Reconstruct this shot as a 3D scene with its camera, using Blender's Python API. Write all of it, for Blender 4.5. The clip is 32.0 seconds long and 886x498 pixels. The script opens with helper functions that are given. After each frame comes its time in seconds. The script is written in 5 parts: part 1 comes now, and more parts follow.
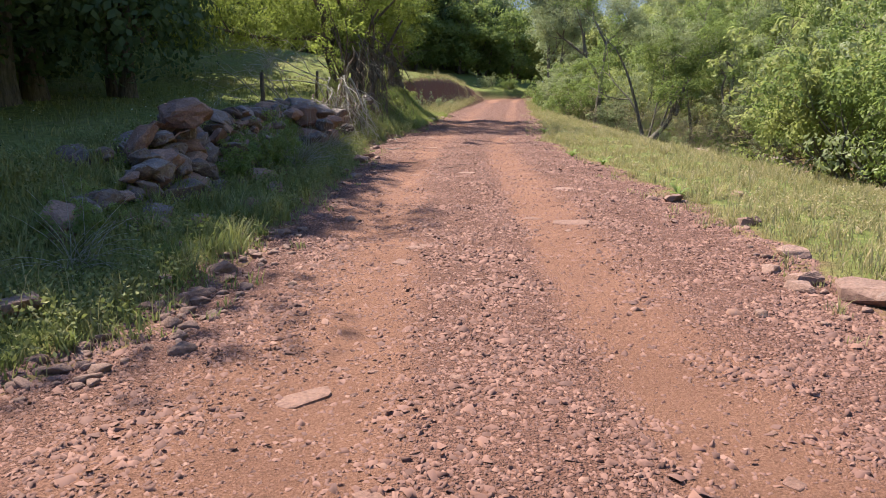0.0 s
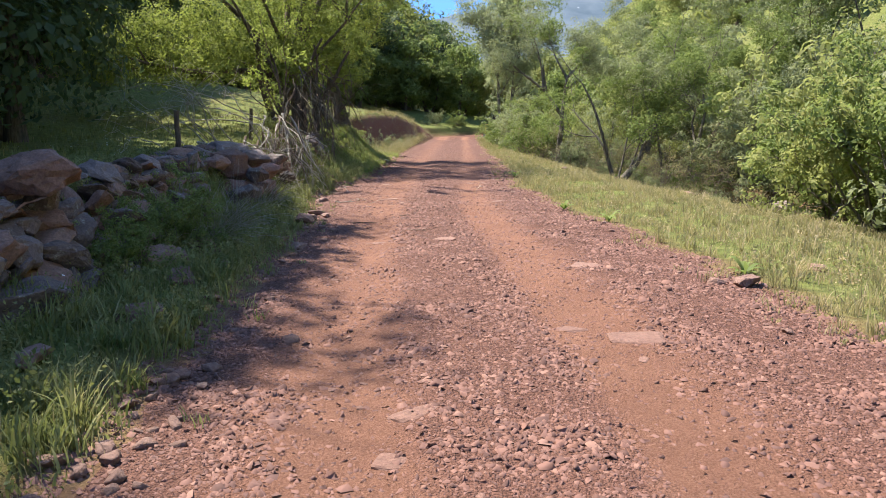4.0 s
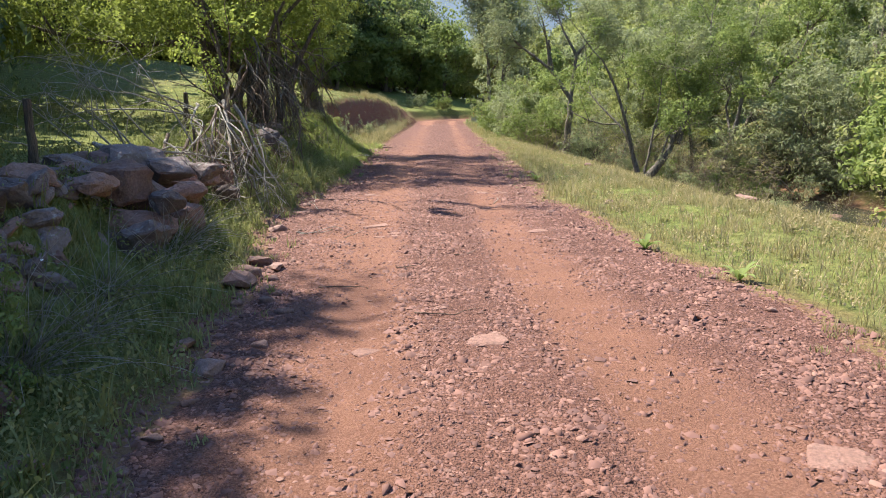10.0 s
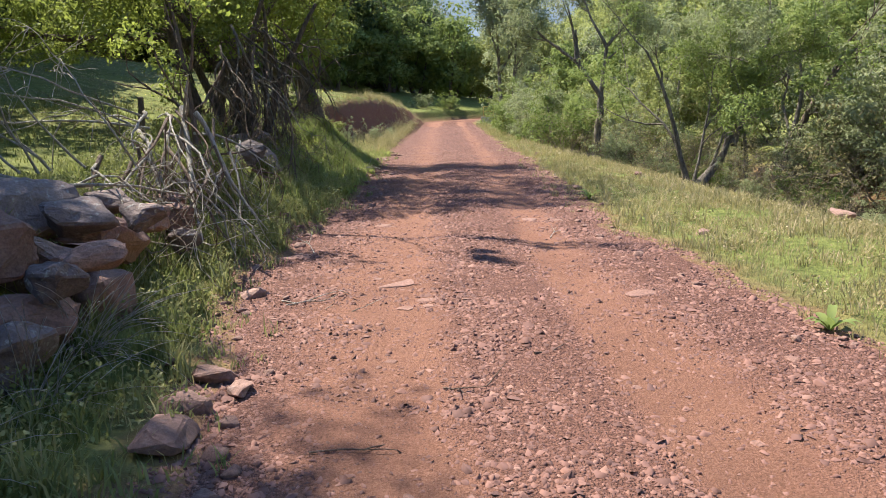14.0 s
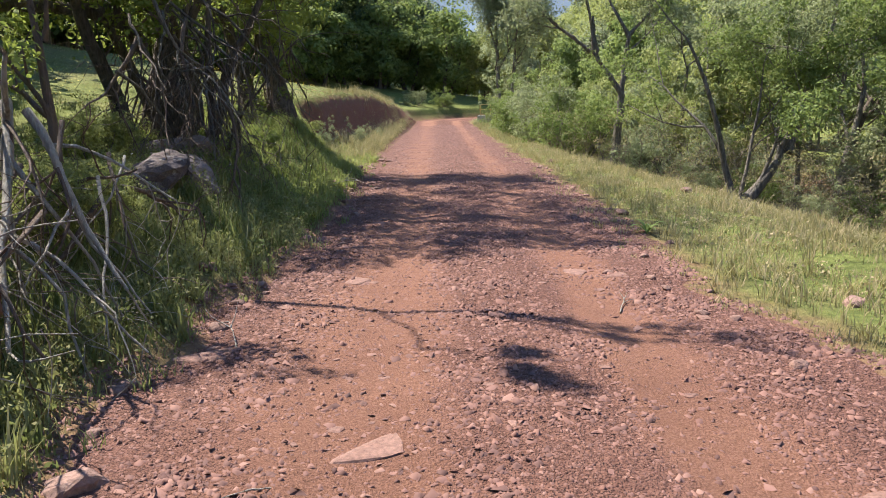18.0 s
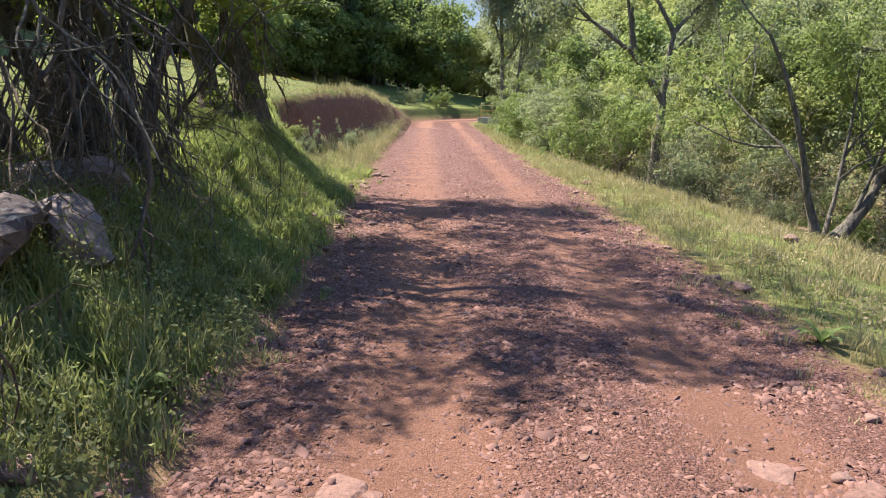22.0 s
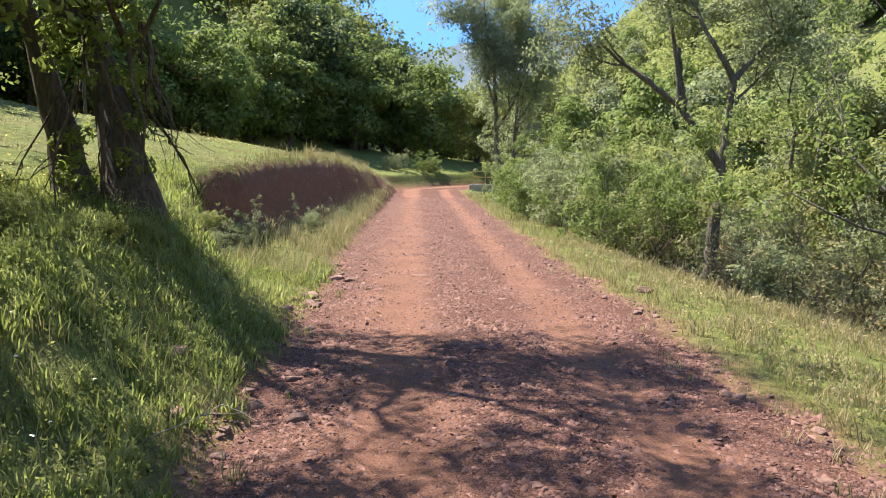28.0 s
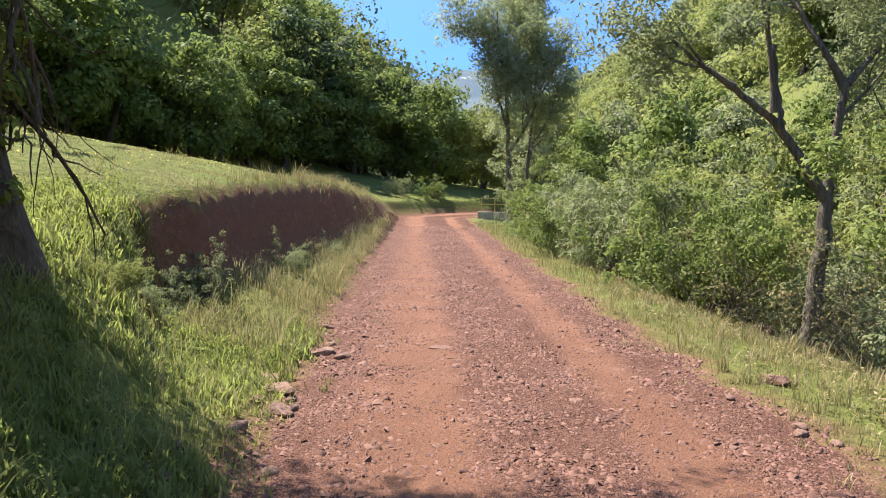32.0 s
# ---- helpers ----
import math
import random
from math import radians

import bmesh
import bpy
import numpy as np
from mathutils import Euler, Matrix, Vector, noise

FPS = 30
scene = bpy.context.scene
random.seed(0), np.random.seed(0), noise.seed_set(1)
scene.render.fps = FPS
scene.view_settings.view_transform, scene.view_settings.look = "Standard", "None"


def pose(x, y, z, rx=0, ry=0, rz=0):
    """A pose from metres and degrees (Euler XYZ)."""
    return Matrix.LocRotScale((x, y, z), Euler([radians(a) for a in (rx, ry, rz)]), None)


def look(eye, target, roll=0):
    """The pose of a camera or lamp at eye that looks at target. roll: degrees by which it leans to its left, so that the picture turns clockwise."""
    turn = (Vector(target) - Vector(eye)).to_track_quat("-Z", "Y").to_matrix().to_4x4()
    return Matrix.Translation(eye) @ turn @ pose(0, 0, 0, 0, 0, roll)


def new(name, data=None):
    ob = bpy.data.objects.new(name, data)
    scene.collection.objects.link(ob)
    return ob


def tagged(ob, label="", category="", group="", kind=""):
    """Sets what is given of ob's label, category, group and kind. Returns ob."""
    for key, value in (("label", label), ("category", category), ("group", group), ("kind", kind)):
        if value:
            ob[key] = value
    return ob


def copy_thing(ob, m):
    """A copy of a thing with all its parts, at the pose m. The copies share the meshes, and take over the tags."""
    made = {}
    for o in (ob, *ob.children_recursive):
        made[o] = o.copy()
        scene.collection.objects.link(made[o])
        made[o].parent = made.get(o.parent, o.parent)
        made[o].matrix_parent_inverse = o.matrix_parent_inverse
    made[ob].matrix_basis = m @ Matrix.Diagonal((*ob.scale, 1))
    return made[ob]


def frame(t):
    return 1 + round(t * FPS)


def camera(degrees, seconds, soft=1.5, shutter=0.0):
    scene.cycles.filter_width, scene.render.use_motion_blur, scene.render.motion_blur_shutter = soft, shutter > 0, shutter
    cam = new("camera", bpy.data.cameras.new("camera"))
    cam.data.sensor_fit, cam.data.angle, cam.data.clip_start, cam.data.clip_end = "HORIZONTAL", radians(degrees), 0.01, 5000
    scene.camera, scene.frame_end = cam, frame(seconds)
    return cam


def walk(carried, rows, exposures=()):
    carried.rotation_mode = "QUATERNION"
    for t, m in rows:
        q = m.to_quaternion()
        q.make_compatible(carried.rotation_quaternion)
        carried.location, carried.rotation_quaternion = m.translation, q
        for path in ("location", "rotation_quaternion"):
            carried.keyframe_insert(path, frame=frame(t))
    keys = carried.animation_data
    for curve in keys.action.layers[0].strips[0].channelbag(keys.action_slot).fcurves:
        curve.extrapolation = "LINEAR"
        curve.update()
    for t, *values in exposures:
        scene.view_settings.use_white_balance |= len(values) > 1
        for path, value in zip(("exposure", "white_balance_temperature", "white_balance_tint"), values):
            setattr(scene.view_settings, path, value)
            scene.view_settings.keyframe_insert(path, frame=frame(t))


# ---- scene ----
cam = camera(61.0, 32.0, soft=0.8)
PATH = [
    (0, (1.262, 0.121, 1.282), (1.068, 2.063, 0.847), -0.1),
    (0.5, (1.167, 0.471, 1.3), (0.989, 2.414, 0.863), 0.1),
    (1, (1.022, 0.796, 1.295), (0.881, 2.745, 0.868), 0.1),
    (1.5, (0.975, 1.114, 1.285), (0.901, 3.07, 0.874), -0.9),
    (2, (0.999, 1.452, 1.323), (0.96, 3.416, 0.951), -1.0),
    (2.5, (0.961, 1.757, 1.314), (0.938, 3.725, 0.958), -0.3),
    (3, (0.924, 2.044, 1.323), (0.907, 4.014, 0.974), 0.1),
    (3.5, (0.87, 2.382, 1.332), (0.846, 4.351, 0.985), -0.0),
    (4, (0.722, 2.662, 1.316), (0.673, 4.631, 0.971), -0.5),
    (4.5, (0.586, 2.949, 1.333), (0.522, 4.916, 0.98), -2.1),
    (6.5, (0.538, 4.209, 1.35), (0.505, 6.173, 0.977), -1.4),
    (7, (0.534, 4.531, 1.384), (0.501, 6.494, 1.006), -1.0),
    (7.5, (0.412, 4.852, 1.398), (0.375, 6.814, 1.011), -1.1),
    (8, (0.34, 5.165, 1.376), (0.3, 7.126, 0.987), -1.1),
    (8.5, (0.303, 5.526, 1.395), (0.263, 7.487, 1.004), -1.4),
    (9, (0.207, 5.871, 1.395), (0.173, 7.832, 1.003), -1.4),
    (9.5, (0.21, 6.188, 1.383), (0.195, 8.149, 0.987), -1.3),
    (10, (0.277, 6.507, 1.407), (0.282, 8.468, 1.013), -0.6),
    (10.5, (0.24, 6.829, 1.405), (0.255, 8.791, 1.015), 0.0),
    (11, (0.224, 7.136, 1.408), (0.24, 9.098, 1.022), 0.0),
    (11.5, (0.229, 7.504, 1.431), (0.242, 9.469, 1.057), -0.0),
    (12, (0.168, 7.831, 1.404), (0.175, 9.797, 1.041), 0.1),
    (12.5, (0.082, 8.147, 1.425), (0.081, 10.114, 1.061), 0.1),
    (13, (0.07, 8.504, 1.415), (0.064, 10.469, 1.044), -0.4),
    (13.5, (-0.008, 8.83, 1.409), (-0.017, 10.791, 1.019), -1.0),
    (14, (-0.072, 9.166, 1.418), (-0.078, 11.127, 1.023), -1.7),
    (14.5, (-0.047, 9.559, 1.427), (-0.044, 11.52, 1.031), -0.6),
    (16.5, (-0.208, 11.006, 1.411), (-0.19, 12.971, 1.036), 0.5),
    (17, (-0.209, 11.344, 1.404), (-0.198, 13.309, 1.031), -0.2),
    (17.5, (-0.138, 11.727, 1.407), (-0.126, 13.691, 1.029), -1.5),
    (18, (-0.168, 12.069, 1.379), (-0.151, 14.028, 0.978), -1.3),
    (18.5, (-0.206, 12.414, 1.389), (-0.184, 14.367, 0.961), -1.2),
    (19, (-0.188, 12.816, 1.402), (-0.166, 14.769, 0.971), -0.4),
    (19.5, (-0.256, 13.166, 1.399), (-0.243, 15.119, 0.968), 0.3),
    (20, (-0.359, 13.53, 1.407), (-0.36, 15.482, 0.972), 0.2),
    (20.5, (-0.387, 13.938, 1.393), (-0.389, 15.889, 0.952), 0.3),
    (21, (-0.43, 14.326, 1.407), (-0.428, 16.276, 0.963), 0.4),
    (21.5, (-0.483, 14.708, 1.44), (-0.465, 16.659, 1.002), 0.5),
    (22, (-0.467, 15.081, 1.46), (-0.417, 17.039, 1.052), 0.4),
    (22.5, (-0.485, 15.381, 1.471), (-0.414, 17.342, 1.081), 0.5),
    (23, (-0.514, 15.73, 1.48), (-0.433, 17.692, 1.105), 0.5),
    (23.5, (-0.488, 16.092, 1.465), (-0.396, 18.055, 1.094), 0.3),
    (24, (-0.485, 16.419, 1.465), (-0.388, 18.384, 1.104), 0.5),
    (24.5, (-0.512, 16.74, 1.466), (-0.418, 18.705, 1.109), 0.5),
    (25, (-0.486, 17.068, 1.46), (-0.398, 19.034, 1.102), 0.6),
    (25.5, (-0.452, 17.406, 1.497), (-0.379, 19.373, 1.14), 0.6),
    (27.5, (-0.411, 18.804, 1.52), (-0.339, 20.786, 1.262), -0.3),
    (28, (-0.384, 19.139, 1.509), (-0.303, 21.123, 1.264), 0.0),
    (28.5, (-0.351, 19.481, 1.522), (-0.262, 21.465, 1.285), 0.1),
    (29, (-0.391, 19.819, 1.519), (-0.298, 21.804, 1.296), 0.6),
    (29.5, (-0.413, 20.158, 1.509), (-0.315, 22.144, 1.297), 0.7),
    (30, (-0.437, 20.496, 1.523), (-0.336, 22.484, 1.323), 0.7),
    (30.5, (-0.511, 20.833, 1.518), (-0.416, 22.821, 1.324), 0.6),
    (31, (-0.534, 21.163, 1.506), (-0.445, 23.152, 1.317), 0.5),
    (31.5, (-0.525, 21.512, 1.515), (-0.437, 23.502, 1.334), 0.4),
    (32, (-0.577, 21.871, 1.502), (-0.491, 23.861, 1.323), 0.6),
]
walk(cam, [(t, look(eye, target, roll)) for t, eye, target, roll in PATH],
     [(0, 1.52, 6600, 9), (9, 1.65, 6500, 10), (14, 1.6, 6500, 10), (18, 1.53, 6350, 11), (21, 1.65, 6300, 11), (24, 1.86, 6400, 10), (25.5, 1.84, 6450, 10), (28, 1.68, 6500, 9), (32, 1.56, 6600, 9)])

# ---- light ----
SUN_DIR = Vector((-0.78, 0.62, 0.0)).normalized()
SUN_ELEV = radians(57)
sun_data = bpy.data.lights.new("sun", "SUN")
sun_data.energy, sun_data.angle, sun_data.color = 4.6, radians(0.6), (1.0, 0.93, 0.82)
sun = new("sun", sun_data)
to_sun = SUN_DIR * math.cos(SUN_ELEV) + Vector((0, 0, math.sin(SUN_ELEV)))
sun.matrix_world = look((0, 20, 30), Vector((0, 20, 30)) - to_sun)
world = bpy.data.worlds.new("world")
scene.world = world
world.use_nodes = True
wt = world.node_tree
sky = wt.nodes.new("ShaderNodeTexSky")
sky.sky_type, sky.sun_disc = "NISHITA", False
sky.sun_elevation, sky.sun_rotation = SUN_ELEV, math.atan2(SUN_DIR.x, SUN_DIR.y)
sky.altitude, sky.air_density, sky.dust_density, sky.ozone_density = 1500, 0.8, 0.0, 4.0
# clear mountain air: deep blue low down, brighter overhead
up = wt.nodes.new("ShaderNodeSeparateXYZ")
wt.links.new(wt.nodes.new("ShaderNodeTexCoord").outputs["Generated"], up.inputs[0])
air = wt.nodes.new("ShaderNodeValToRGB")
air.color_ramp.elements[0].position, air.color_ramp.elements[0].color = 0.05, (0.11, 0.25, 0.46, 1)
air.color_ramp.elements[1].position, air.color_ramp.elements[1].color = 0.65, (1.0, 1.0, 1.0, 1)
wt.links.new(up.outputs["Z"], air.inputs["Fac"])
tint = wt.nodes.new("ShaderNodeMix")
tint.data_type, tint.blend_type = "RGBA", "MULTIPLY"
tint.inputs[0].default_value = 1.0
wt.links.new(sky.outputs["Color"], tint.inputs[6])
wt.links.new(air.outputs["Color"], tint.inputs[7])
wt.links.new(tint.outputs[2], wt.nodes["Background"].inputs["Color"])
wt.nodes["Background"].inputs["Strength"].default_value = 0.17


# ---- material helpers ----
def material(name):
    m = bpy.data.materials.new(name)
    m.use_nodes = True
    t = m.node_tree
    return m, t, t.nodes["Principled BSDF"]


def ramp(t, source, stops):
    n = t.nodes.new("ShaderNodeValToRGB")
    e = n.color_ramp.elements
    while len(e) < len(stops):
        e.new(0.5)
    for k, (at, colour) in enumerate(stops):
        e[k].position, e[k].color = at, (*colour, 1)
    t.links.new(source, n.inputs["Fac"])
    return n.outputs["Color"]


def noise_out(t, scale, detail=5.0, rough=0.6, vector=None, kind="ShaderNodeTexNoise"):
    n = t.nodes.new(kind)
    n.inputs["Scale"].default_value = scale
    if kind == "ShaderNodeTexNoise":
        n.inputs["Detail"].default_value, n.inputs["Roughness"].default_value = detail, rough
    if vector is None:
        vector = t.nodes.new("ShaderNodeNewGeometry").outputs["Position"]
    t.links.new(vector, n.inputs["Vector"])
    return n.outputs["Distance"] if kind == "ShaderNodeTexVoronoi" else n.outputs["Fac"]


def mix(t, fac, a, b, how="MIX"):
    n = t.nodes.new("ShaderNodeMix")
    n.data_type, n.blend_type = "RGBA", how
    for socket, value in ((n.inputs[0], fac), (n.inputs[6], a), (n.inputs[7], b)):
        if isinstance(value, bpy.types.NodeSocket):
            t.links.new(value, socket)
        else:
            socket.default_value = (*value, 1) if isinstance(value, tuple) else value
    return n.outputs[2]


def bump(t, bsdf, height, strength, distance):
    n = t.nodes.new("ShaderNodeBump")
    n.inputs["Strength"].default_value, n.inputs["Distance"].default_value = strength, distance
    t.links.new(height, n.inputs["Height"])
    t.links.new(n.outputs["Normal"], bsdf.inputs["Normal"])


def object_space(t):
    return t.nodes.new("ShaderNodeTexCoord").outputs["Object"]


def random_of(t, per_island=True):
    if per_island:
        return t.nodes.new("ShaderNodeNewGeometry").outputs["Random Per Island"]
    return t.nodes.new("ShaderNodeObjectInfo").outputs["Random"]


def leaf_material(name, stops, through_colour, amount=0.4, gloss=0.65):
    m, t, b = material(name)
    col = ramp(t, random_of(t), stops)
    patch = noise_out(t, 0.7, 3.0)
    col = mix(t, 0.3, col, ramp(t, patch, [(0.3, stops[0][1]), (0.7, stops[-1][1])]))
    spray = noise_out(t, 3.2, 2.0)
    col = mix(t, 0.4, col, ramp(t, spray, [(0.35, stops[0][1]), (0.62, stops[-1][1])]))
    t.links.new(col, b.inputs["Base Color"])
    b.inputs["Roughness"].default_value = gloss
    b.inputs["Specular IOR Level"].default_value = 0.15
    tr = t.nodes.new("ShaderNodeBsdfTranslucent")
    t.links.new(mix(t, 0.55, col, through_colour), tr.inputs["Color"])
    mx = t.nodes.new("ShaderNodeMixShader")
    mx.inputs[0].default_value = amount
    t.links.new(b.outputs[0], mx.inputs[1])
    t.links.new(tr.outputs[0], mx.inputs[2])
    t.links.new(mx.outputs[0], t.nodes["Material Output"].inputs["Surface"])
    return m


def bark_material(name, dark, light):
    m, t, b = material(name)
    v = t.nodes.new("ShaderNodeMapping")
    v.inputs["Scale"].default_value = (26, 26, 5)
    t.links.new(object_space(t), v.inputs["Vector"])
    n = noise_out(t, 1.0, 7.0, 0.7, v.outputs["Vector"])
    col = ramp(t, n, [(0.3, dark), (0.68, light)])
    moss = ramp(t, noise_out(t, 3.0, 4.0), [(0.55, (0, 0, 0)), (0.72, (1, 1, 1))])
    t.links.new(mix(t, mix(t, 0.6, (0, 0, 0), moss), col, (0.09, 0.085, 0.045)), b.inputs["Base Color"])
    b.inputs["Roughness"].default_value = 0.9
    bump(t, b, n, 1.0, 0.07)
    return m


def stone_material(name, dark, mid, light, lichen=(0.42, 0.42, 0.38), amount=0.5):
    m, t, b = material(name)
    n = noise_out(t, 7.0, 8.0, 0.65)
    col = ramp(t, n, [(0.25, dark), (0.5, mid), (0.75, light)])
    col = mix(t, 0.5, col, ramp(t, random_of(t, False), [(0.0, dark), (0.5, mid), (1.0, light)]))
    col = mix(t, 0.85, col, ramp(t, noise_out(t, 48.0, 6.0, 0.75), [(0.35, (0.55, 0.53, 0.52)), (0.62, (1.15, 1.12, 1.1))]), "MULTIPLY")
    spots = ramp(t, noise_out(t, 16.0, 6.0, 0.7), [(0.58, (0, 0, 0)), (0.68, (1, 1, 1))])
    t.links.new(mix(t, mix(t, amount, (0, 0, 0), spots), col, lichen), b.inputs["Base Color"])
    b.inputs["Roughness"].default_value = 0.88
    bump(t, b, noise_out(t, 22.0, 8.0, 0.7), 0.9, 0.018)
    return m


# ---- materials ----
def road_material():
    m, t, b = material("red_gravel_road")
    uv = t.nodes.new("ShaderNodeUVMap").outputs["UV"]
    sep = t.nodes.new("ShaderNodeSeparateXYZ")
    t.links.new(uv, sep.inputs[0])
    # across: 0 at the left edge, 1 at the right edge; wheel tracks wander a little
    wob = noise_out(t, 0.5, 3.0)
    add = t.nodes.new("ShaderNodeMath")
    add.operation = "MULTIPLY_ADD"
    t.links.new(wob, add.inputs[0])
    add.inputs[1].default_value = 0.10
    t.links.new(sep.outputs["X"], add.inputs[2])
    track = t.nodes.new("ShaderNodeValToRGB")
    e = track.color_ramp.elements
    spots = [(0.0, 0.0), (0.13, 0.03), (0.24, 0.85), (0.39, 0.85), (0.46, 0.06), (0.68, 0.03), (0.73, 0.95), (0.82, 0.9), (0.90, 0.05), (1.0, 0.0)]
    while len(e) < len(spots):
        e.new(0.5)
    for k, (at, v) in enumerate(spots):
        e[k].position, e[k].color = at, (v, v, v, 1)
    t.links.new(add.outputs[0], track.inputs["Fac"])
    grain = noise_out(t, 130.0, 5.0, 0.8)
    patch = noise_out(t, 1.6, 6.0, 0.65)

    def chips(scale):
        n = t.nodes.new("ShaderNodeTexVoronoi")
        n.inputs["Scale"].default_value = scale
        n.inputs["Randomness"].default_value = 1.0
        n.distance = "MANHATTAN"
        t.links.new(t.nodes.new("ShaderNodeNewGeometry").outputs["Position"], n.inputs["Vector"])
        one = t.nodes.new("ShaderNodeSeparateColor")
        t.links.new(n.outputs["Color"], one.inputs[0])
        return n.outputs["Distance"], one.outputs[0]

    cell, tint = chips(78.0)
    fine, fine_tint = chips(150.0)
    stops = [(0.0, (0.075, 0.036, 0.027)), (0.4, (0.155, 0.074, 0.054)), (0.75, (0.235, 0.118, 0.085)), (1.0, (0.28, 0.152, 0.114))]
    gravel = mix(t, 0.45, ramp(t, tint, stops), ramp(t, fine_tint, stops))
    # shadow between the chips, painted into the gravel's colour
    gap_shade = ramp(t, cell, [(0.4, (1, 1, 1)), (0.95, (0.68, 0.64, 0.63))])
    gravel = mix(t, 0.8, gravel, gap_shade, "MULTIPLY")
    dust = ramp(t, grain, [(0.25, (0.24, 0.108, 0.061)), (0.7, (0.41, 0.205, 0.124))])
    dust = mix(t, 0.55, dust, ramp(t, fine_tint, stops))
    fac = mix(t, 0.6, track.outputs["Color"], ramp(t, patch, [(0.3, (0, 0, 0)), (0.7, (1, 1, 1))]), "OVERLAY")
    col = mix(t, fac, gravel, dust)
    col = mix(t, 0.4, col, ramp(t, patch, [(0.3, (0.55, 0.5, 0.5)), (0.7, (1, 1, 1))]), "MULTIPLY")
    t.links.new(col, b.inputs["Base Color"])
    b.inputs["Roughness"].default_value = 0.93
    b.inputs["Specular IOR Level"].default_value = 0.2
    lumps = ramp(t, mix(t, 0.35, mix(t, 0.0, cell, cell), fine), [(0.0, (1, 1, 1)), (0.85, (0, 0, 0))])
    bump(t, b, mix(t, mix(t, 0.75, (0, 0, 0), fac), lumps, grain), 1.0, 0.02)
    return m


def soil_material():
    m, t, b = material("grassy_ground")
    n = noise_out(t, 9.0, 7.0, 0.7)
    patch = noise_out(t, 0.6, 5.0, 0.6)
    grass = ramp(t, n, [(0.3, (0.07, 0.085, 0.022)), (0.55, (0.15, 0.17, 0.045)), (0.75, (0.25, 0.245, 0.08))])
    dry = ramp(t, n, [(0.3, (0.10, 0.085, 0.04)), (0.7, (0.22, 0.18, 0.09))])
    col = mix(t, ramp(t, patch, [(0.48, (0, 0, 0)), (0.7, (0.5, 0.5, 0.5))]), grass, dry)
    # earth shows near the road edge and on steep faces
    at = t.nodes.new("ShaderNodeAttribute")
    at.attribute_name = "earth"
    earth = ramp(t, n, [(0.3, (0.14, 0.056, 0.032)), (0.55, (0.24, 0.105, 0.06)), (0.75, (0.33, 0.17, 0.105))])
    grit = ramp(t, noise_out(t, 60.0, 4.0, 0.7), [(0.3, (0.11, 0.055, 0.042)), (0.7, (0.25, 0.14, 0.105))])
    earth = mix(t, 0.55, earth, grit)
    fac = mix(t, 0.5, at.outputs["Color"], ramp(t, noise_out(t, 4.0, 6.0), [(0.35, (0, 0, 0)), (0.65, (1, 1, 1))]), "OVERLAY")
    t.links.new(mix(t, fac, col, earth), b.inputs["Base Color"])
    b.inputs["Roughness"].default_value = 0.95
    b.inputs["Specular IOR Level"].default_value = 0.15
    bump(t, b, n, 0.9, 0.08)
    return m


ROAD, SOIL = road_material(), soil_material()
STONE = stone_material("red_stone", (0.14, 0.078, 0.06), (0.23, 0.132, 0.102), (0.34, 0.215, 0.17), amount=0.12)
GREYSTONE = stone_material("lichen_stone", (0.07, 0.052, 0.048), (0.16, 0.118, 0.108), (0.29, 0.225, 0.205), amount=0.55)
BARK = bark_material("dark_bark", (0.03, 0.023, 0.017), (0.2, 0.15, 0.11))
BARK_GREY = bark_material("grey_bark", (0.04, 0.033, 0.025), (0.27, 0.23, 0.18))
DEADWOOD = bark_material("dead_wood", (0.2, 0.17, 0.14), (0.55, 0.5, 0.42))
FLATSTONE = stone_material("pale_flat_stone", (0.16, 0.08, 0.058), (0.22, 0.118, 0.088), (0.28, 0.16, 0.122), amount=0.05)
LEAF_LIME = leaf_material("lime_leaf", [(0.0, (0.119, 0.157, 0.0308)), (0.5, (0.216, 0.266, 0.0589)), (1.0, (0.358, 0.385, 0.112))], (0.44, 0.53, 0.1), 0.46)
LEAF_MID = leaf_material("green_leaf", [(0.0, (0.0675, 0.103, 0.0293)), (0.5, (0.142, 0.192, 0.0527)), (1.0, (0.284, 0.333, 0.11))], (0.3, 0.38, 0.1), 0.40)
LEAF_OLIVE = leaf_material("olive_leaf", [(0.0, (0.108, 0.131, 0.0406)), (0.5, (0.21, 0.232, 0.0735)), (1.0, (0.368, 0.369, 0.139))], (0.38, 0.43, 0.13), 0.42)
# dark green leaf with the hillside's shade put into its colour
LEAF_SHADE = leaf_material("shaded_leaf", [(0.0, (0.0281, 0.0504, 0.0276)), (0.5, (0.0536, 0.0864, 0.0414)), (1.0, (0.109, 0.144, 0.069))], (0.17, 0.24, 0.075), 0.34)
LEAF_GREY = leaf_material("willow_leaf", [(0.0, (0.106, 0.124, 0.0656)), (0.5, (0.206, 0.231, 0.116)), (1.0, (0.374, 0.39, 0.226))], (0.36, 0.42, 0.17), 0.40)
LEAF_SILVER = leaf_material("silvery_leaf", [(0.0, (0.14, 0.17, 0.09)), (0.5, (0.24, 0.275, 0.15)), (1.0, (0.4, 0.43, 0.26))], (0.48, 0.54, 0.25), 0.48)
LEAF_HEDGE = leaf_material("hedge_leaf", [(0.0, (0.07, 0.098, 0.024)), (0.5, (0.14, 0.178, 0.042)), (1.0, (0.27, 0.3, 0.075))], (0.4, 0.48, 0.1), 0.42)
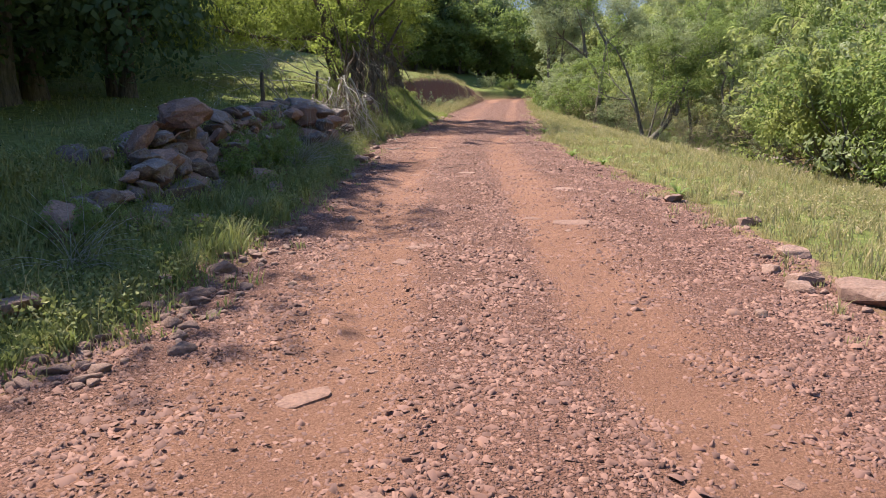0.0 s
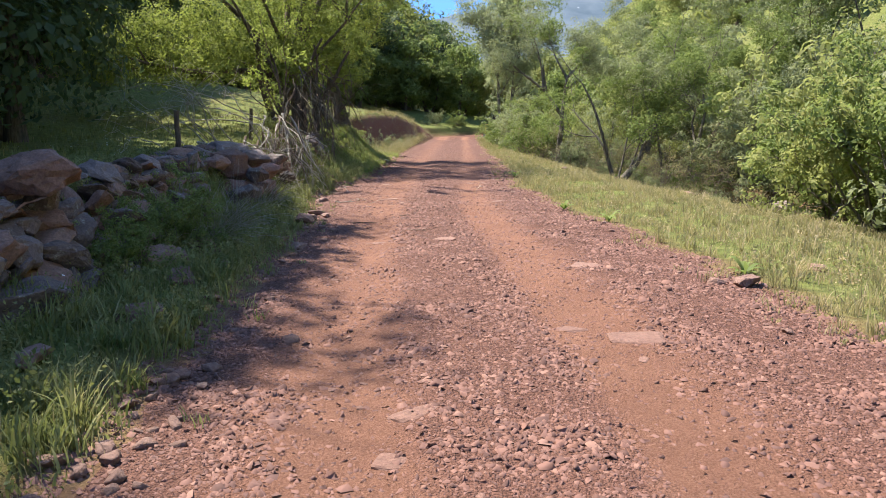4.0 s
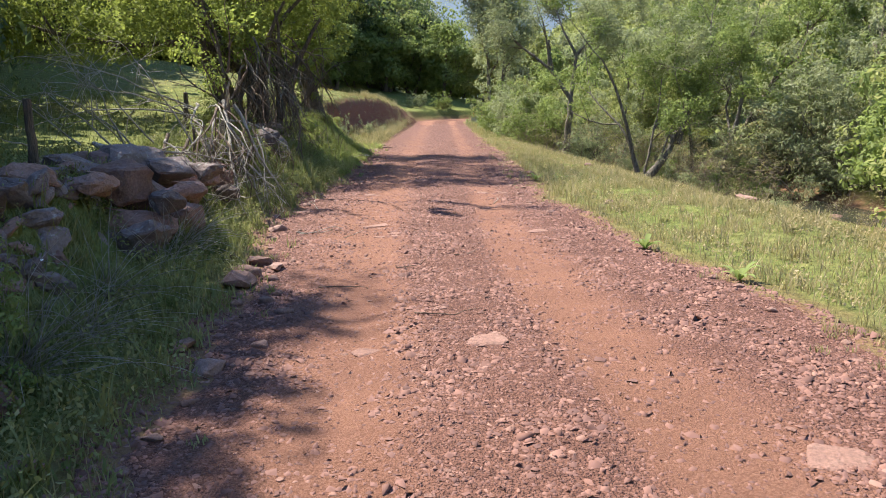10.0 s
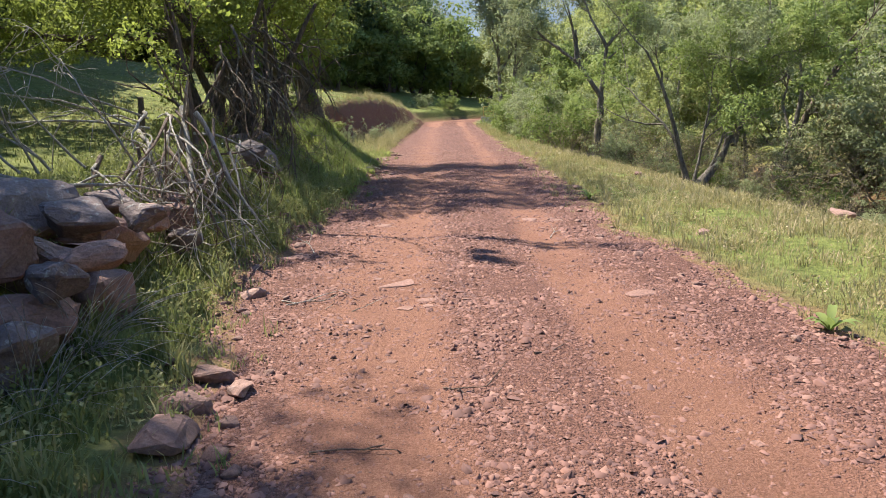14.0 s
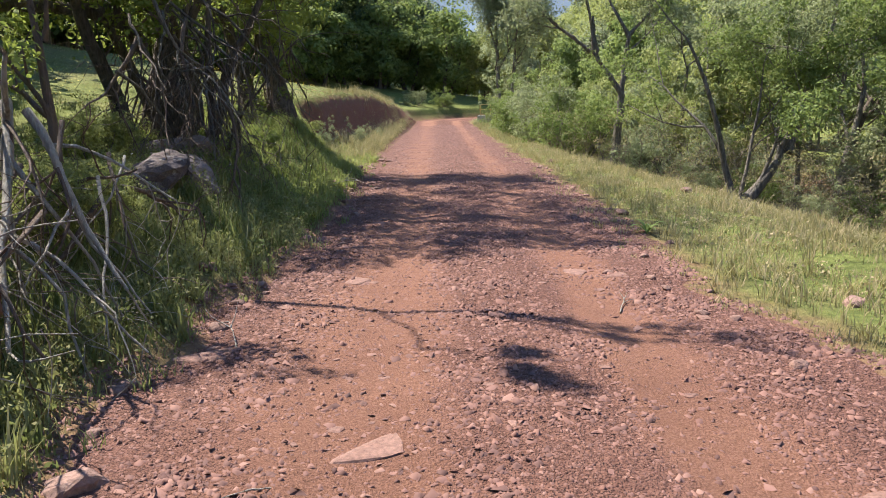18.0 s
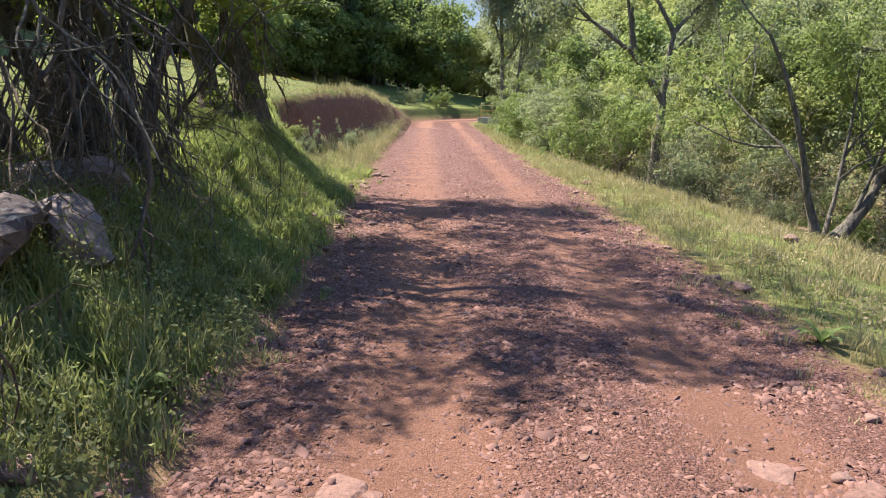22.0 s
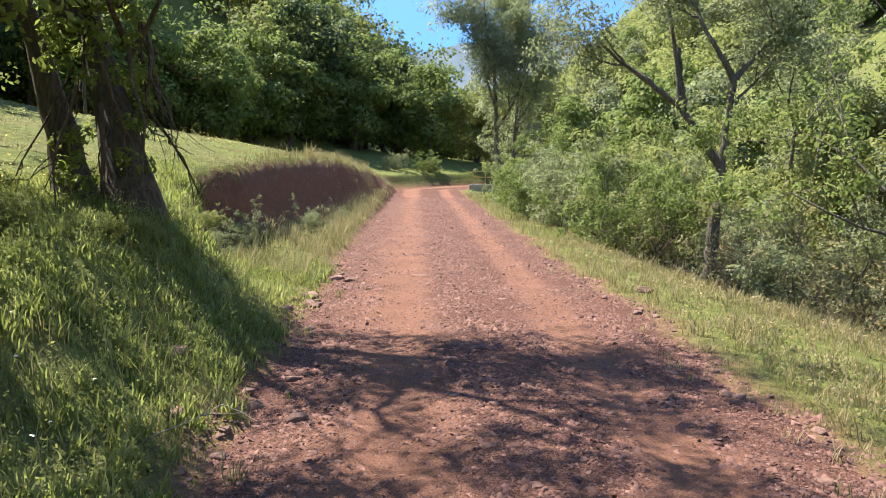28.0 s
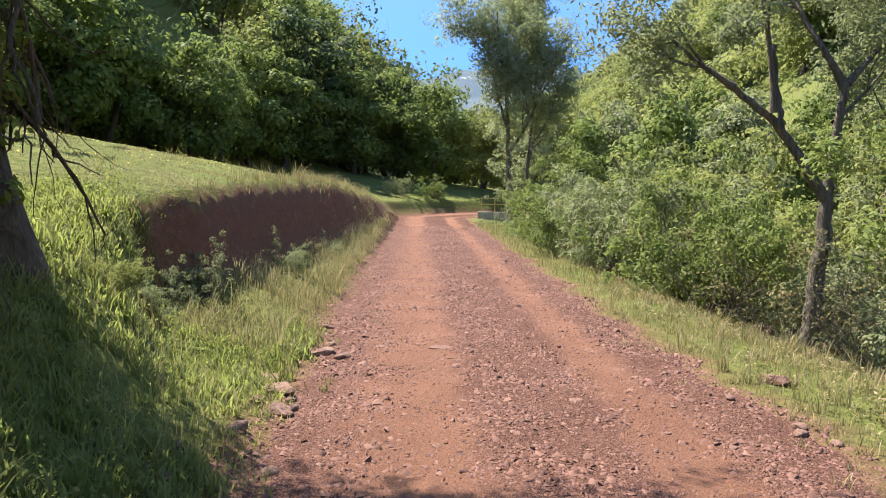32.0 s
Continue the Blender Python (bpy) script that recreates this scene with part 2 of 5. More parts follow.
# blade for shaded ground: darker green, part of the shade is in its colour
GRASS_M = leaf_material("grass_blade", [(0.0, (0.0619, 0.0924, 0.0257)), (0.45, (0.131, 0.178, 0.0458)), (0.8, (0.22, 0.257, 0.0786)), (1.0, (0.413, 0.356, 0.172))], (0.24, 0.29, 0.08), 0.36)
# blade for sunlit ground: drier, and painted paler for the sun on it
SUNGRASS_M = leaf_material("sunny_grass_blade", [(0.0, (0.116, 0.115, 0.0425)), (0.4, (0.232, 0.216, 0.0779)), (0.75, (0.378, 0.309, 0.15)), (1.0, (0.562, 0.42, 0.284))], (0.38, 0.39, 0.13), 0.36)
BANK_M = leaf_material("bank_grass_blade", [(0.0, (0.0587, 0.0909, 0.0277)), (0.45, (0.127, 0.168, 0.0513)), (0.8, (0.225, 0.259, 0.09)), (1.0, (0.352, 0.327, 0.18))], (0.42, 0.49, 0.1), 0.52)
DRYGRASS_M = leaf_material("dry_grass_blade", [(0.0, (0.11, 0.116, 0.044)), (0.45, (0.22, 0.198, 0.088)), (0.8, (0.33, 0.286, 0.143)), (1.0, (0.462, 0.396, 0.231))], (0.418, 0.363, 0.154), 0.40)


# ---- shape of the land ----
def curve(points):
    xs, ys = zip(*points)
    return lambda y: np.interp(y, xs, ys)


def smooth(a, b, x):
    k = np.clip((x - a) / (b - a), 0, 1)
    return k * k * (3 - 2 * k)


def ripple(x, y, size, seed=0.0):
    """Cheap smooth noise in about -1..1 for arrays."""
    a, b = x / size + seed * 1.7, y / size + seed * 2.3
    return (np.sin(a * 1.9 + 1.3 * np.sin(b * 1.1 + seed)) + np.sin(b * 2.3 + 1.7 * np.sin(a * 0.9 - seed)) + np.sin((a + b) * 1.3 + 2.1 * np.sin((a - b) * 0.7))) / 3


road_left = curve([(-60, 2.0), (-8, -0.9), (2.6, -0.95), (3.4, -0.62), (5.4, -0.62), (7, -0.75), (9, -0.9), (12, -1.06), (15, -1.66), (16.5, -1.6), (18, -1.45), (20, -1.34), (30, -1.36), (40, -1.22), (54, -1.05), (57.5, 0.6), (61, 6), (64, 11), (70, 12), (3000, 12.5)])
road_right = curve([(-60, 6.0), (-8, 4.0), (4.5, 3.25), (7, 3.12), (10.7, 2.7), (14, 2.15), (17, 1.68), (22, 1.74), (26.5, 1.76), (30, 1.6), (45, 1.52), (53, 1.65), (54.5, 3.4), (56.5, 7.5), (60, 12), (62, 13.2), (3000, 13.5)])
creek_line = curve([(-60, 12), (0, 11.2), (12, 10.6), (17, 9.6), (21, 7.9), (26, 7.3), (32, 6.3), (42, 5.6), (50, 6.3), (56, 11), (62, 13), (3000, 16)])
hill_right = curve([(-60, 26), (15, 23), (30, 20), (45, 17), (60, 14), (3000, 16)])
hill_left = curve([(-60, -13), (5, -10.5), (14, -10.5), (22, -12), (34, -13), (44, -12), (56, -7), (66, -1), (74, 1), (90, 3.5), (120, 5.5), (3000, 9)])
meadow_level = curve([(-60, 0.1), (0, 0.38), (13, 0.72), (16, 0.62), (19, 0.66), (22, 0.85), (26, 1.05), (28.5, 1.22), (30.5, 1.42), (33, 1.5), (38, 1.4), (44, 1.08), (50, 0.72), (58, 0.6), (3000, 0.6)])
wall_gap = curve([(-60, 1.6), (4, 1.35), (9, 1.2), (13, 1.0), (16, 0.35), (26, 0.3), (28.4, 1.35), (29.3, 1.68), (30.2, 1.25), (33, 0.98), (38, 0.62), (44, 0.32), (50, 0.22), (58, 0.3), (3000, 2)])
bank_width = curve([(-60, 1.0), (4, 0.7), (9, 0.5), (13, 0.6), (17, 0.9), (26, 1.35), (28.4, 0.5), (29.3, 0.42), (34, 0.45), (44, 0.4), (56, 0.45), (70, 2), (3000, 2)])


track_left = curve([(-60, 2.6), (2.6, 0.52), (5, 0.3), (9.3, -0.18), (12.6, -0.33), (15, -0.45), (27, -0.53), (53, -0.4), (57, 2.2), (61, 8), (3000, 12.8)])
track_right = curve([(-60, 4.4), (2.6, 2.0), (5, 1.65), (9.3, 1.28), (12.6, 0.97), (15, 0.92), (27, 0.98), (53, 1.0), (57, 5.5), (61, 11), (3000, 13.2)])


def across(x, y):
    """Place across the road: 0 and 1 at its edges, 0.27 and 0.73 in the wheel tracks."""
    l, a, b, r = edge_left(y), track_left(y), track_right(y), edge_right(y)
    return np.where(x < a, 0.27 * (x - l) / (a - l), np.where(x < b, 0.27 + 0.46 * (x - a) / (b - a), 0.73 + 0.27 * (x - b) / (r - b)))


def edge_left(y):
    return road_left(y) + 0.10 * ripple(y, y * 0, 0.45, 1) + 0.07 * ripple(y, y * 0, 0.17, 2)


def edge_right(y):
    return road_right(y) + 0.11 * ripple(y, y * 0, 0.5, 3) + 0.07 * ripple(y, y * 0, 0.19, 4)


def land(x, y):
    """Height of the ground at arrays x, y."""
    x, y = np.asarray(x, float), np.asarray(y, float)
    l, r = edge_left(y), edge_right(y)
    u = np.clip((x - l) / np.maximum(r - l, 0.1), 0, 1)
    v = across(x, y)
    z = 0.02 * ripple(x, y, 0.7, 5) + 0.008 * ripple(x, y, 0.2, 6)
    z = z + 0.035 * np.sin(u * math.pi) - 0.03 * (np.exp(-((v - 0.27) / 0.085) ** 2) + np.exp(-((v - 0.73) / 0.085) ** 2))
    # left: verge, cut bank, meadow, wooded hill
    d = np.maximum(l - x, 0)
    g = wall_gap(y)
    top = meadow_level(y)
    cut = smooth(28.3, 30.5, y) * (1 - smooth(50, 55, y))
    foot = 0.36 * cut + 0.16 * (1 - cut)
    verge = foot * np.clip(d / g, 0, 1) ** 1.1
    soft = bank_width(y)
    face = np.maximum(road_left(y) - x, 0)
    rise = (top - foot) * smooth(g - 0.05, g + soft, face)
    left = verge + rise + (0.02 + 0.16 * smooth(8, 28, y)) * np.clip(d - g - soft, 0, 14) * (1 - smooth(55, 75, y))
    left = left + 0.05 * ripple(x, y, 0.6, 7) * smooth(0.1, 0.8, d)
    left = left + cut * (0.05 * ripple(x * 0.6, y, 1.3, 17) + 0.012 * ripple(x, y, 0.3, 18)) * smooth(g - 0.2, g, d) * (1 - smooth(g + soft, g + soft + 0.4, d))
    hl = np.maximum(hill_left(y) - x, 0)
    left = left + (0.52 + 0.4 * smooth(48, 70, y)) * np.maximum(hl - 2, 0) * (1 - 0.5 * smooth(60, 160, hl)) + 1.2 * ripple(x, y, 9, 8) * smooth(4, 20, hl)
    # right: verge, creek, far bank, wooded hill
    e = np.maximum(x - r, 0)
    c = creek_line(y)
    w = np.clip((x - r) / np.maximum(c - 1.6 - r, 0.3), 0, 1)
    right = -0.62 * smooth(0.25, 1.0, w) - 0.05 * np.clip(e, 0, 1) - 0.55 * smooth(c - 1.9, c - 0.9, x) + 0.9 * smooth(c + 0.8, c + 3.5, x)
    right = right + 0.04 * np.clip(x - c - 3, 0, 12) + 0.85 * np.maximum(x - hill_right(y), 0) * (1 - 0.5 * smooth(40, 160, x - c)) + 0.06 * ripple(x, y, 0.8, 9) * smooth(0.2, 1, e)
    right = right + 1.2 * ripple(x, y, 11, 10) * smooth(c + 14, c + 30, x)
    # the plain behind the camera and far away stays low
    fade = 1 - smooth(170, 420, np.hypot(x, y - 30))
    z = z + np.where(x < l, left, 0) * fade + np.where(x > r, right, 0) * fade
    # the far slope closes the valley
    return z


def height(x, y):
    return float(land(np.array([x]), np.array([y]))[0])


def mesh_of(name, verts, faces, mat, smooth_shade=False, uv=None):
    """A mesh object's data from arrays: faces all of one size."""
    me = bpy.data.meshes.new(name)
    verts = np.asarray(verts, np.float32)
    faces = np.asarray(faces, np.int32)
    k = faces.shape[1]
    me.vertices.add(len(verts))
    me.vertices.foreach_set("co", verts.ravel())
    me.loops.add(faces.size)
    me.loops.foreach_set("vertex_index", faces.ravel())
    me.polygons.add(len(faces))
    me.polygons.foreach_set("loop_start", np.arange(0, faces.size, k, dtype=np.int32))
    me.polygons.foreach_set("loop_total", np.full(len(faces), k, dtype=np.int32))
    if smooth_shade:
        me.polygons.foreach_set("use_smooth", np.ones(len(faces), dtype=bool))
    if uv is not None:
        layer = me.uv_layers.new(name="UVMap")
        layer.data.foreach_set("uv", np.asarray(uv, np.float32)[faces.ravel()].ravel())
    me.update(calc_edges=True)
    me.materials.append(mat)
    return me


def grid_faces(rows, cols):
    i = np.arange(rows - 1)[:, None] * cols + np.arange(cols - 1)[None, :]
    i = i.ravel()
    return np.stack([i, i + 1, i + cols + 1, i + cols], 1)


def spread(start, stop, first, growth):
    """Distances from start to stop whose steps grow."""
    out, step, at = [start], first, start
    while at < stop:
        at += step
        step *= growth
        out.append(at)
    return np.array(out)


rows_y = np.concatenate([-spread(4, 1500, 0.4, 1.22)[::-1], np.arange(-3.6, 48, 0.12), spread(48, 2500, 0.25, 1.045)])
side = spread(0, 2200, 0.05, 1.062)


def build_ground():
    n = len(rows_y)
    y = rows_y[:, None]
    l, r = edge_left(rows_y)[:, None], edge_right(rows_y)[:, None]
    u = np.linspace(0, 1, 61)[None, :]
    xr = l + (r - l) * u
    yr = np.broadcast_to(y, xr.shape)
    zr = land(xr.ravel(), yr.ravel())
    uv = np.stack([across(xr, yr).ravel(), yr.ravel() * 0.3], 1)
    me = mesh_of("road", np.stack([xr.ravel(), yr.ravel(), zr], 1), grid_faces(n, 61), ROAD, True, uv)
    tagged(new("road", me), "red dirt and gravel road with two worn wheel tracks", "road", kind="structure")
    verts, faces, base = [], [], 0
    for sign, edge in ((-1, l), (1, r)):
        x = edge + sign * side[None, :]
        yy = np.broadcast_to(y, x.shape)
        verts.append(np.stack([x.ravel(), yy.ravel(), land(x.ravel(), yy.ravel())], 1))
        f = grid_faces(n, len(side)) + base
        faces.append(f[:, ::-1] if sign < 0 else f)
        base += x.size
    v, f = np.concatenate(verts), np.concatenate(faces)
    me = mesh_of("ground", v, f, SOIL, True)
    # where bare red earth shows: beside the gravel and on the steep cut
    ll, rr = edge_left(v[:, 1]), edge_right(v[:, 1])
    d = np.where(v[:, 0] < (ll + rr) / 2, ll - v[:, 0], v[:, 0] - rr)
    nz = np.empty(len(v) * 3, np.float32)
    me.vertices.foreach_get("normal", nz)
    nz = nz.reshape(-1, 3)[:, 2]
    bare = np.clip(1 - d / 0.5, 0, 1) * 0.8
    cut = smooth(28.5, 29.6, v[:, 1]) * (1 - smooth(52, 56, v[:, 1])) * (v[:, 0] < ll)
    bare = np.maximum(bare, cut * smooth(0.2, 0.45, 1 - nz) * (d < 6))
    creek = creek_line(v[:, 1])
    bare = np.maximum(bare, 0.7 * (np.abs(v[:, 0] - creek) < 2.2) * (v[:, 0] > rr))
    at = me.attributes.new("earth", "FLOAT_COLOR", "POINT")
    at.data.foreach_set("color", np.repeat(bare.astype(np.float32), 4))
    tagged(new("ground", me), "grassy verge, meadow and creek valley ground of red earth", "ground", kind="structure")


build_ground()

# ---- plants ----
def tubes(paths, sides=6):
    """One mesh's arrays from (points, radii) polylines."""
    verts, faces, base = [], [], 0
    ring = np.arange(sides) * 2 * math.pi / sides
    for pts, rad in paths:
        pts, rad = np.asarray(pts, float), np.asarray(rad, float)
        tan = np.gradient(pts, axis=0)
        tan /= np.linalg.norm(tan, axis=1, keepdims=True) + 1e-9
        ref = np.array([1.0, 0, 0]) if abs(tan[0, 0]) < 0.8 else np.array([0, 1.0, 0])
        a = np.cross(tan, ref)
        a /= np.linalg.norm(a, axis=1, keepdims=True) + 1e-9
        b = np.cross(tan, a)
        v = pts[:, None, :] + rad[:, None, None] * (np.cos(ring)[None, :, None] * a[:, None, :] + np.sin(ring)[None, :, None] * b[:, None, :])
        n = len(pts)
        verts.append(v.reshape(-1, 3))
        i = (np.arange(n - 1)[:, None] * sides + np.arange(sides)[None, :]).ravel()
        j = (np.arange(n - 1)[:, None] * sides + (np.arange(sides)[None, :] + 1) % sides).ravel()
        faces.append(np.stack([i, j, j + sides, i + sides], 1) + base)
        base += n * sides
    return np.concatenate(verts), np.concatenate(faces)


def limb(rng, start, way, length, radius, bend=0.35, lift=0.1, steps=7, tip=0.35):
    """A wandering, tapering polyline."""
    pts, d = [np.array(start, float)], np.array(way, float)
    d /= np.linalg.norm(d)
    for _ in range(steps):
        d = d + rng.normal(0, bend, 3) * 0.5 + np.array([0, 0, lift])
        d /= np.linalg.norm(d)
        pts.append(pts[-1] + d * length / steps)
    return np.array(pts), radius * np.linspace(1, tip, steps + 1), d


def grow(rng, start, way, length, radius, levels, fork=3, bend=0.35, lift=0.1, shrink=0.66, wide=0.75):
    """Branching limbs, thick ones first: list of (level, points, radii, parent), and the twig ends."""
    out, ends = [], []
    todo = [(0, np.array(start, float), np.array(way, float), length, radius, -1)]
    while todo:
        level, s, w, ln, rd, parent = todo.pop(0)
        pts, rad, d = limb(rng, s, w, ln, rd, bend * (0.55 if level == 0 else 1.0), lift, 8 if level == 0 else 6 if level == 1 else 4)
        out.append((level, pts, rad, parent))
        mine = len(out) - 1
        if level >= levels:
            ends.append(pts[1:])
            continue
        n = fork + (rng.random() < 0.5)
        for k in range(n):
            f = 1.0 if k == 0 else rng.uniform(0.35, 0.95)
            i = min(int(f * (len(pts) - 1)), len(pts) - 1)
            side_way = rng.normal(0, 1, 3)
            side_way -= side_way.dot(d) * d
            side_way /= np.linalg.norm(side_way) + 1e-9
            nd = d * (1 - wide * 0.5) + side_way * wide * rng.uniform(0.6, 1.1)
            todo.append((level + 1, pts[i], nd, ln * shrink * rng.uniform(0.75, 1.15), max(rad[i] * 0.72, 0.004), mine))
    return out, np.concatenate(ends)


def leaves(rng, centres, size, droop=0.2, narrow=0.5, faces=None):
    """Folded rhombic leaves: arrays of vertices and quads; faces: the way each one's spray is turned."""
    n = len(centres)
    w = rng.normal(0, 1, (n, 3))
    w[:, 2] -= droop
    w /= np.linalg.norm(w, axis=1, keepdims=True)
    turn = rng.normal(0, 1, (n, 3)) + np.array([0, 0, 0.8])
    if faces is not None:
        w -= 0.7 * np.sum(w * faces, 1, keepdims=True) * faces
        w /= np.linalg.norm(w, axis=1, keepdims=True) + 1e-9
        turn = np.cross(faces * 1.3 + rng.normal(0, 0.45, (n, 3)), w)
        turn /= np.linalg.norm(turn, axis=1, keepdims=True) + 1e-9
        s = turn
    else:
        s = np.cross(w, turn)
    s /= np.linalg.norm(s, axis=1, keepdims=True) + 1e-9
    k = (size * rng.uniform(0.6, 1.35, n))[:, None]
    c = np.asarray(centres)
    nrm = np.cross(w, s) * 0.12
    v = np.stack([c - w * k * 0.5, c + s * k * narrow * 0.5 + nrm * k, c + w * k * 0.5, c - s * k * narrow * 0.5 + nrm * k], 1)
    f = np.arange(n * 4).reshape(n, 4)
    return v.reshape(-1, 3), f


def lumps(rng, centres, radii, per, up=0.4, squash=0.8):
    """Leaf places on the upper shells of leafy clumps, and the way that each leaf faces."""
    n = len(centres)
    u = rng.normal(0, 1, (n * per, 3))
    u /= np.linalg.norm(u, axis=1, keepdims=True)
    u[:, 2] += up * rng.random(n * per)
    u /= np.linalg.norm(u, axis=1, keepdims=True)
    r = np.repeat(radii, per) * rng.uniform(0.62, 1.08, n * per)
    c = np.repeat(centres, per, 0) + u * r[:, None] * np.array([1, 1, squash])
    face = u + np.array([0, 0, 0.35])
    return c, face / np.linalg.norm(face, axis=1, keepdims=True)


def blob(rng, n, at, size, inner=0.35):
    """Places spread through an ellipsoid, thicker towards its rim."""
    u = rng.normal(0, 1, (n, 3))
    u /= np.linalg.norm(u, axis=1, keepdims=True)
    return u * (inner + (1 - inner) * rng.random((n, 1)) ** 0.55) * np.array(size) + np.array(at)


def part(name, mesh, parent, label=""):
    ob = new(name, mesh)
    ob.parent = parent
    return tagged(ob, label) if label else ob


def plant(name, label, category, at, stems, leaf_mat, bark, count, leaf, seed, levels=3, fork=3, bend=0.35, lift=0.1, wide=0.75, scatter=0.22,
          droop=0.2, narrow=0.5, shrink=0.66, group="", extra=None, sides=7, free=None, spray=24, puff=0.1, boles=()):
    """A tree or bush at the place `at`: stems are (offset, way, length, radius)."""
    rng = np.random.default_rng(seed)
    root = new(name)
    root.location = at
    ends = []
    for line, r0, r1 in boles:
        line = np.array(line, float)
        s = np.linspace(0, len(line) - 1, 4 * len(line))
        pts = np.stack([np.interp(s, np.arange(len(line)), line[:, k]) for k in range(3)], 1)
        pts[1:-1] = (pts[:-2] + 2 * pts[1:-1] + pts[2:]) / 4 + rng.normal(0, 0.012, (len(pts) - 2, 3))
        part("trunk", mesh_of("trunk", *tubes([(pts, np.linspace(r0, r1, len(pts)))], 8), bark, True), root)
    for off, way, length, radius in stems:
        made, e = grow(rng, off, way, length, radius, levels, fork, bend, lift, shrink, wide)
        if free is not None:
            kept = set()
            for i, q in enumerate(made):
                if q[3] < 0 or (q[3] in kept and free(q[1] + np.array(at)).all()):
                    kept.add(i)
            made = [made[i] for i in sorted(kept)]
            e = e[free(e + np.array(at))]
        paths = []
        for level, pts, rad, _ in made:
            if level == 0:
                rad = rad.copy()
                rad[0] *= 1.45
                rad[1] *= 1.12
            paths.append((pts, rad))
        v1, f1 = tubes(paths[:1], sides)
        if len(paths) > 1:
            v2, f2 = tubes(paths[1:], 3 if sides < 6 else 4)
            v1, f1 = np.concatenate([v1, v2]), np.concatenate([f1, f2 + len(v1)])
        part("trunk", mesh_of("trunk", v1, f1, bark, True), root)
        ends.append(e)
    ends = np.concatenate(ends)
    # leaves sit on the shells of sprays, with dark gaps between them
    pick = rng.integers(0, len(ends), max(count // spray, 1))
    mid = ends[pick] + rng.normal(0, scatter, (len(pick), 3))
    c, turned = lumps(rng, mid, puff * rng.uniform(1.1, 2.1, len(mid)), spray)
    if free is not None:
        ok = free(c + np.array(at))
        c, turned = c[ok], turned[ok]
    if extra is not None:
        more, way = extra(rng)
        c, turned = np.concatenate([c, more]), np.concatenate([turned, way])
    part("crown", mesh_of("crown", *leaves(rng, c, leaf, droop, narrow, turned), leaf_mat), root)
    return tagged(root, label, category, group)

def on_land(x, y, sink=0.05):
    return (x, y, height(x, y) - sink)


def placed(x, y, turn=0.0, size=1.0, sink=0.05, tall=1.0):
    return Matrix.Translation(on_land(x, y, sink)) @ Matrix.Rotation(turn, 4, "Z") @ Matrix.Diagonal((size, size, size * tall, 1))


VINE = bark_material("dry_vine", (0.07, 0.045, 0.032), (0.24, 0.165, 0.12))


# ---- rocks ----
def rock_mesh(name, seed, size, mat, detail=3, flat=False):
    """An angular broken stone: the hull of scattered points, its faces roughened."""
    rng = np.random.default_rng(seed)
    bm = bmesh.new()
    for _ in range(10 + 3 * detail):
        p = rng.normal(0, 1, 3)
        p = p / (np.sum(np.abs(p) ** 5) ** 0.2) * rng.uniform(0.72, 1.0)
        if flat:
            p[2] = np.clip(p[2] * 2, -0.9, 0.55)
        bm.verts.new(p)
    made = bmesh.ops.convex_hull(bm, input=bm.verts[:])
    bmesh.ops.delete(bm, geom=[g for g in made["geom_interior"] if isinstance(g, bmesh.types.BMVert)], context="VERTS")
    bmesh.ops.bevel(bm, geom=bm.edges[:], offset=0.07, segments=1, affect="EDGES")
    for limit in (0.5, 0.34)[:detail]:
        bmesh.ops.triangulate(bm, faces=bm.faces[:])
        bmesh.ops.subdivide_edges(bm, edges=[e for e in bm.edges if e.calc_length() > limit], cuts=1)
    bmesh.ops.triangulate(bm, faces=bm.faces[:])
    for v in bm.verts:
        q = Vector(v.co)
        off = Vector((seed, 0, 0))
        step = abs(noise.noise(q * 2.3 + off))
        rough = 0.13 * noise.noise(q * 1.5 + off) - 0.16 * max(step - 0.12, 0) + 0.05 * noise.noise(q * 5.5 + off) + 0.03 * noise.noise(q * 12 + off)
        v.co = q * (1 + rough * (0.3 if flat else 1.0))
        v.co = Vector((v.co.x * size[0], v.co.y * size[1], v.co.z * size[2]))
    me = bpy.data.meshes.new(name)
    bm.to_mesh(me)
    bm.free()
    me.materials.append(mat)
    return me


WALL_STONES = [rock_mesh("stone", 40 + k, (0.18 + 0.02 * (k % 4), 0.13 + 0.015 * (k % 3), 0.07 + 0.012 * (k % 5)), GREYSTONE if k % 3 else STONE) for k in range(9)]
BOULDERS = [rock_mesh("boulder", 160 + k, (0.58, 0.4, 0.3), (STONE, GREYSTONE, GREYSTONE)[k % 3], 2) for k in range(4)]
LOOSE = [rock_mesh("stone", 70 + k, (0.15, 0.11, 0.08), STONE, 1) for k in range(5)]
FLAT = [rock_mesh("stone", 80 + k, (0.1, 0.075, 0.03), FLATSTONE, 1, True) for k in range(6)]


def stone_at(meshes, k, x, y, size, label, group="", turn=None, sink=0.3, tall=1.0, name="stone", category="stone"):
    rng = np.random.default_rng(int(abs(x * 977 + y * 131)) + k)
    me = meshes[k % len(meshes)]
    ob = new(name, me)
    half = max(v.co.z for v in me.vertices) * size * tall
    a = rng.uniform(0, 6.28) if turn is None else turn
    ob.matrix_world = placed(x, y, a, size, 0, tall) @ Matrix.Translation((0, 0, half / (size * tall) * (1 - 2 * sink)))
    return tagged(ob, label, category, group)


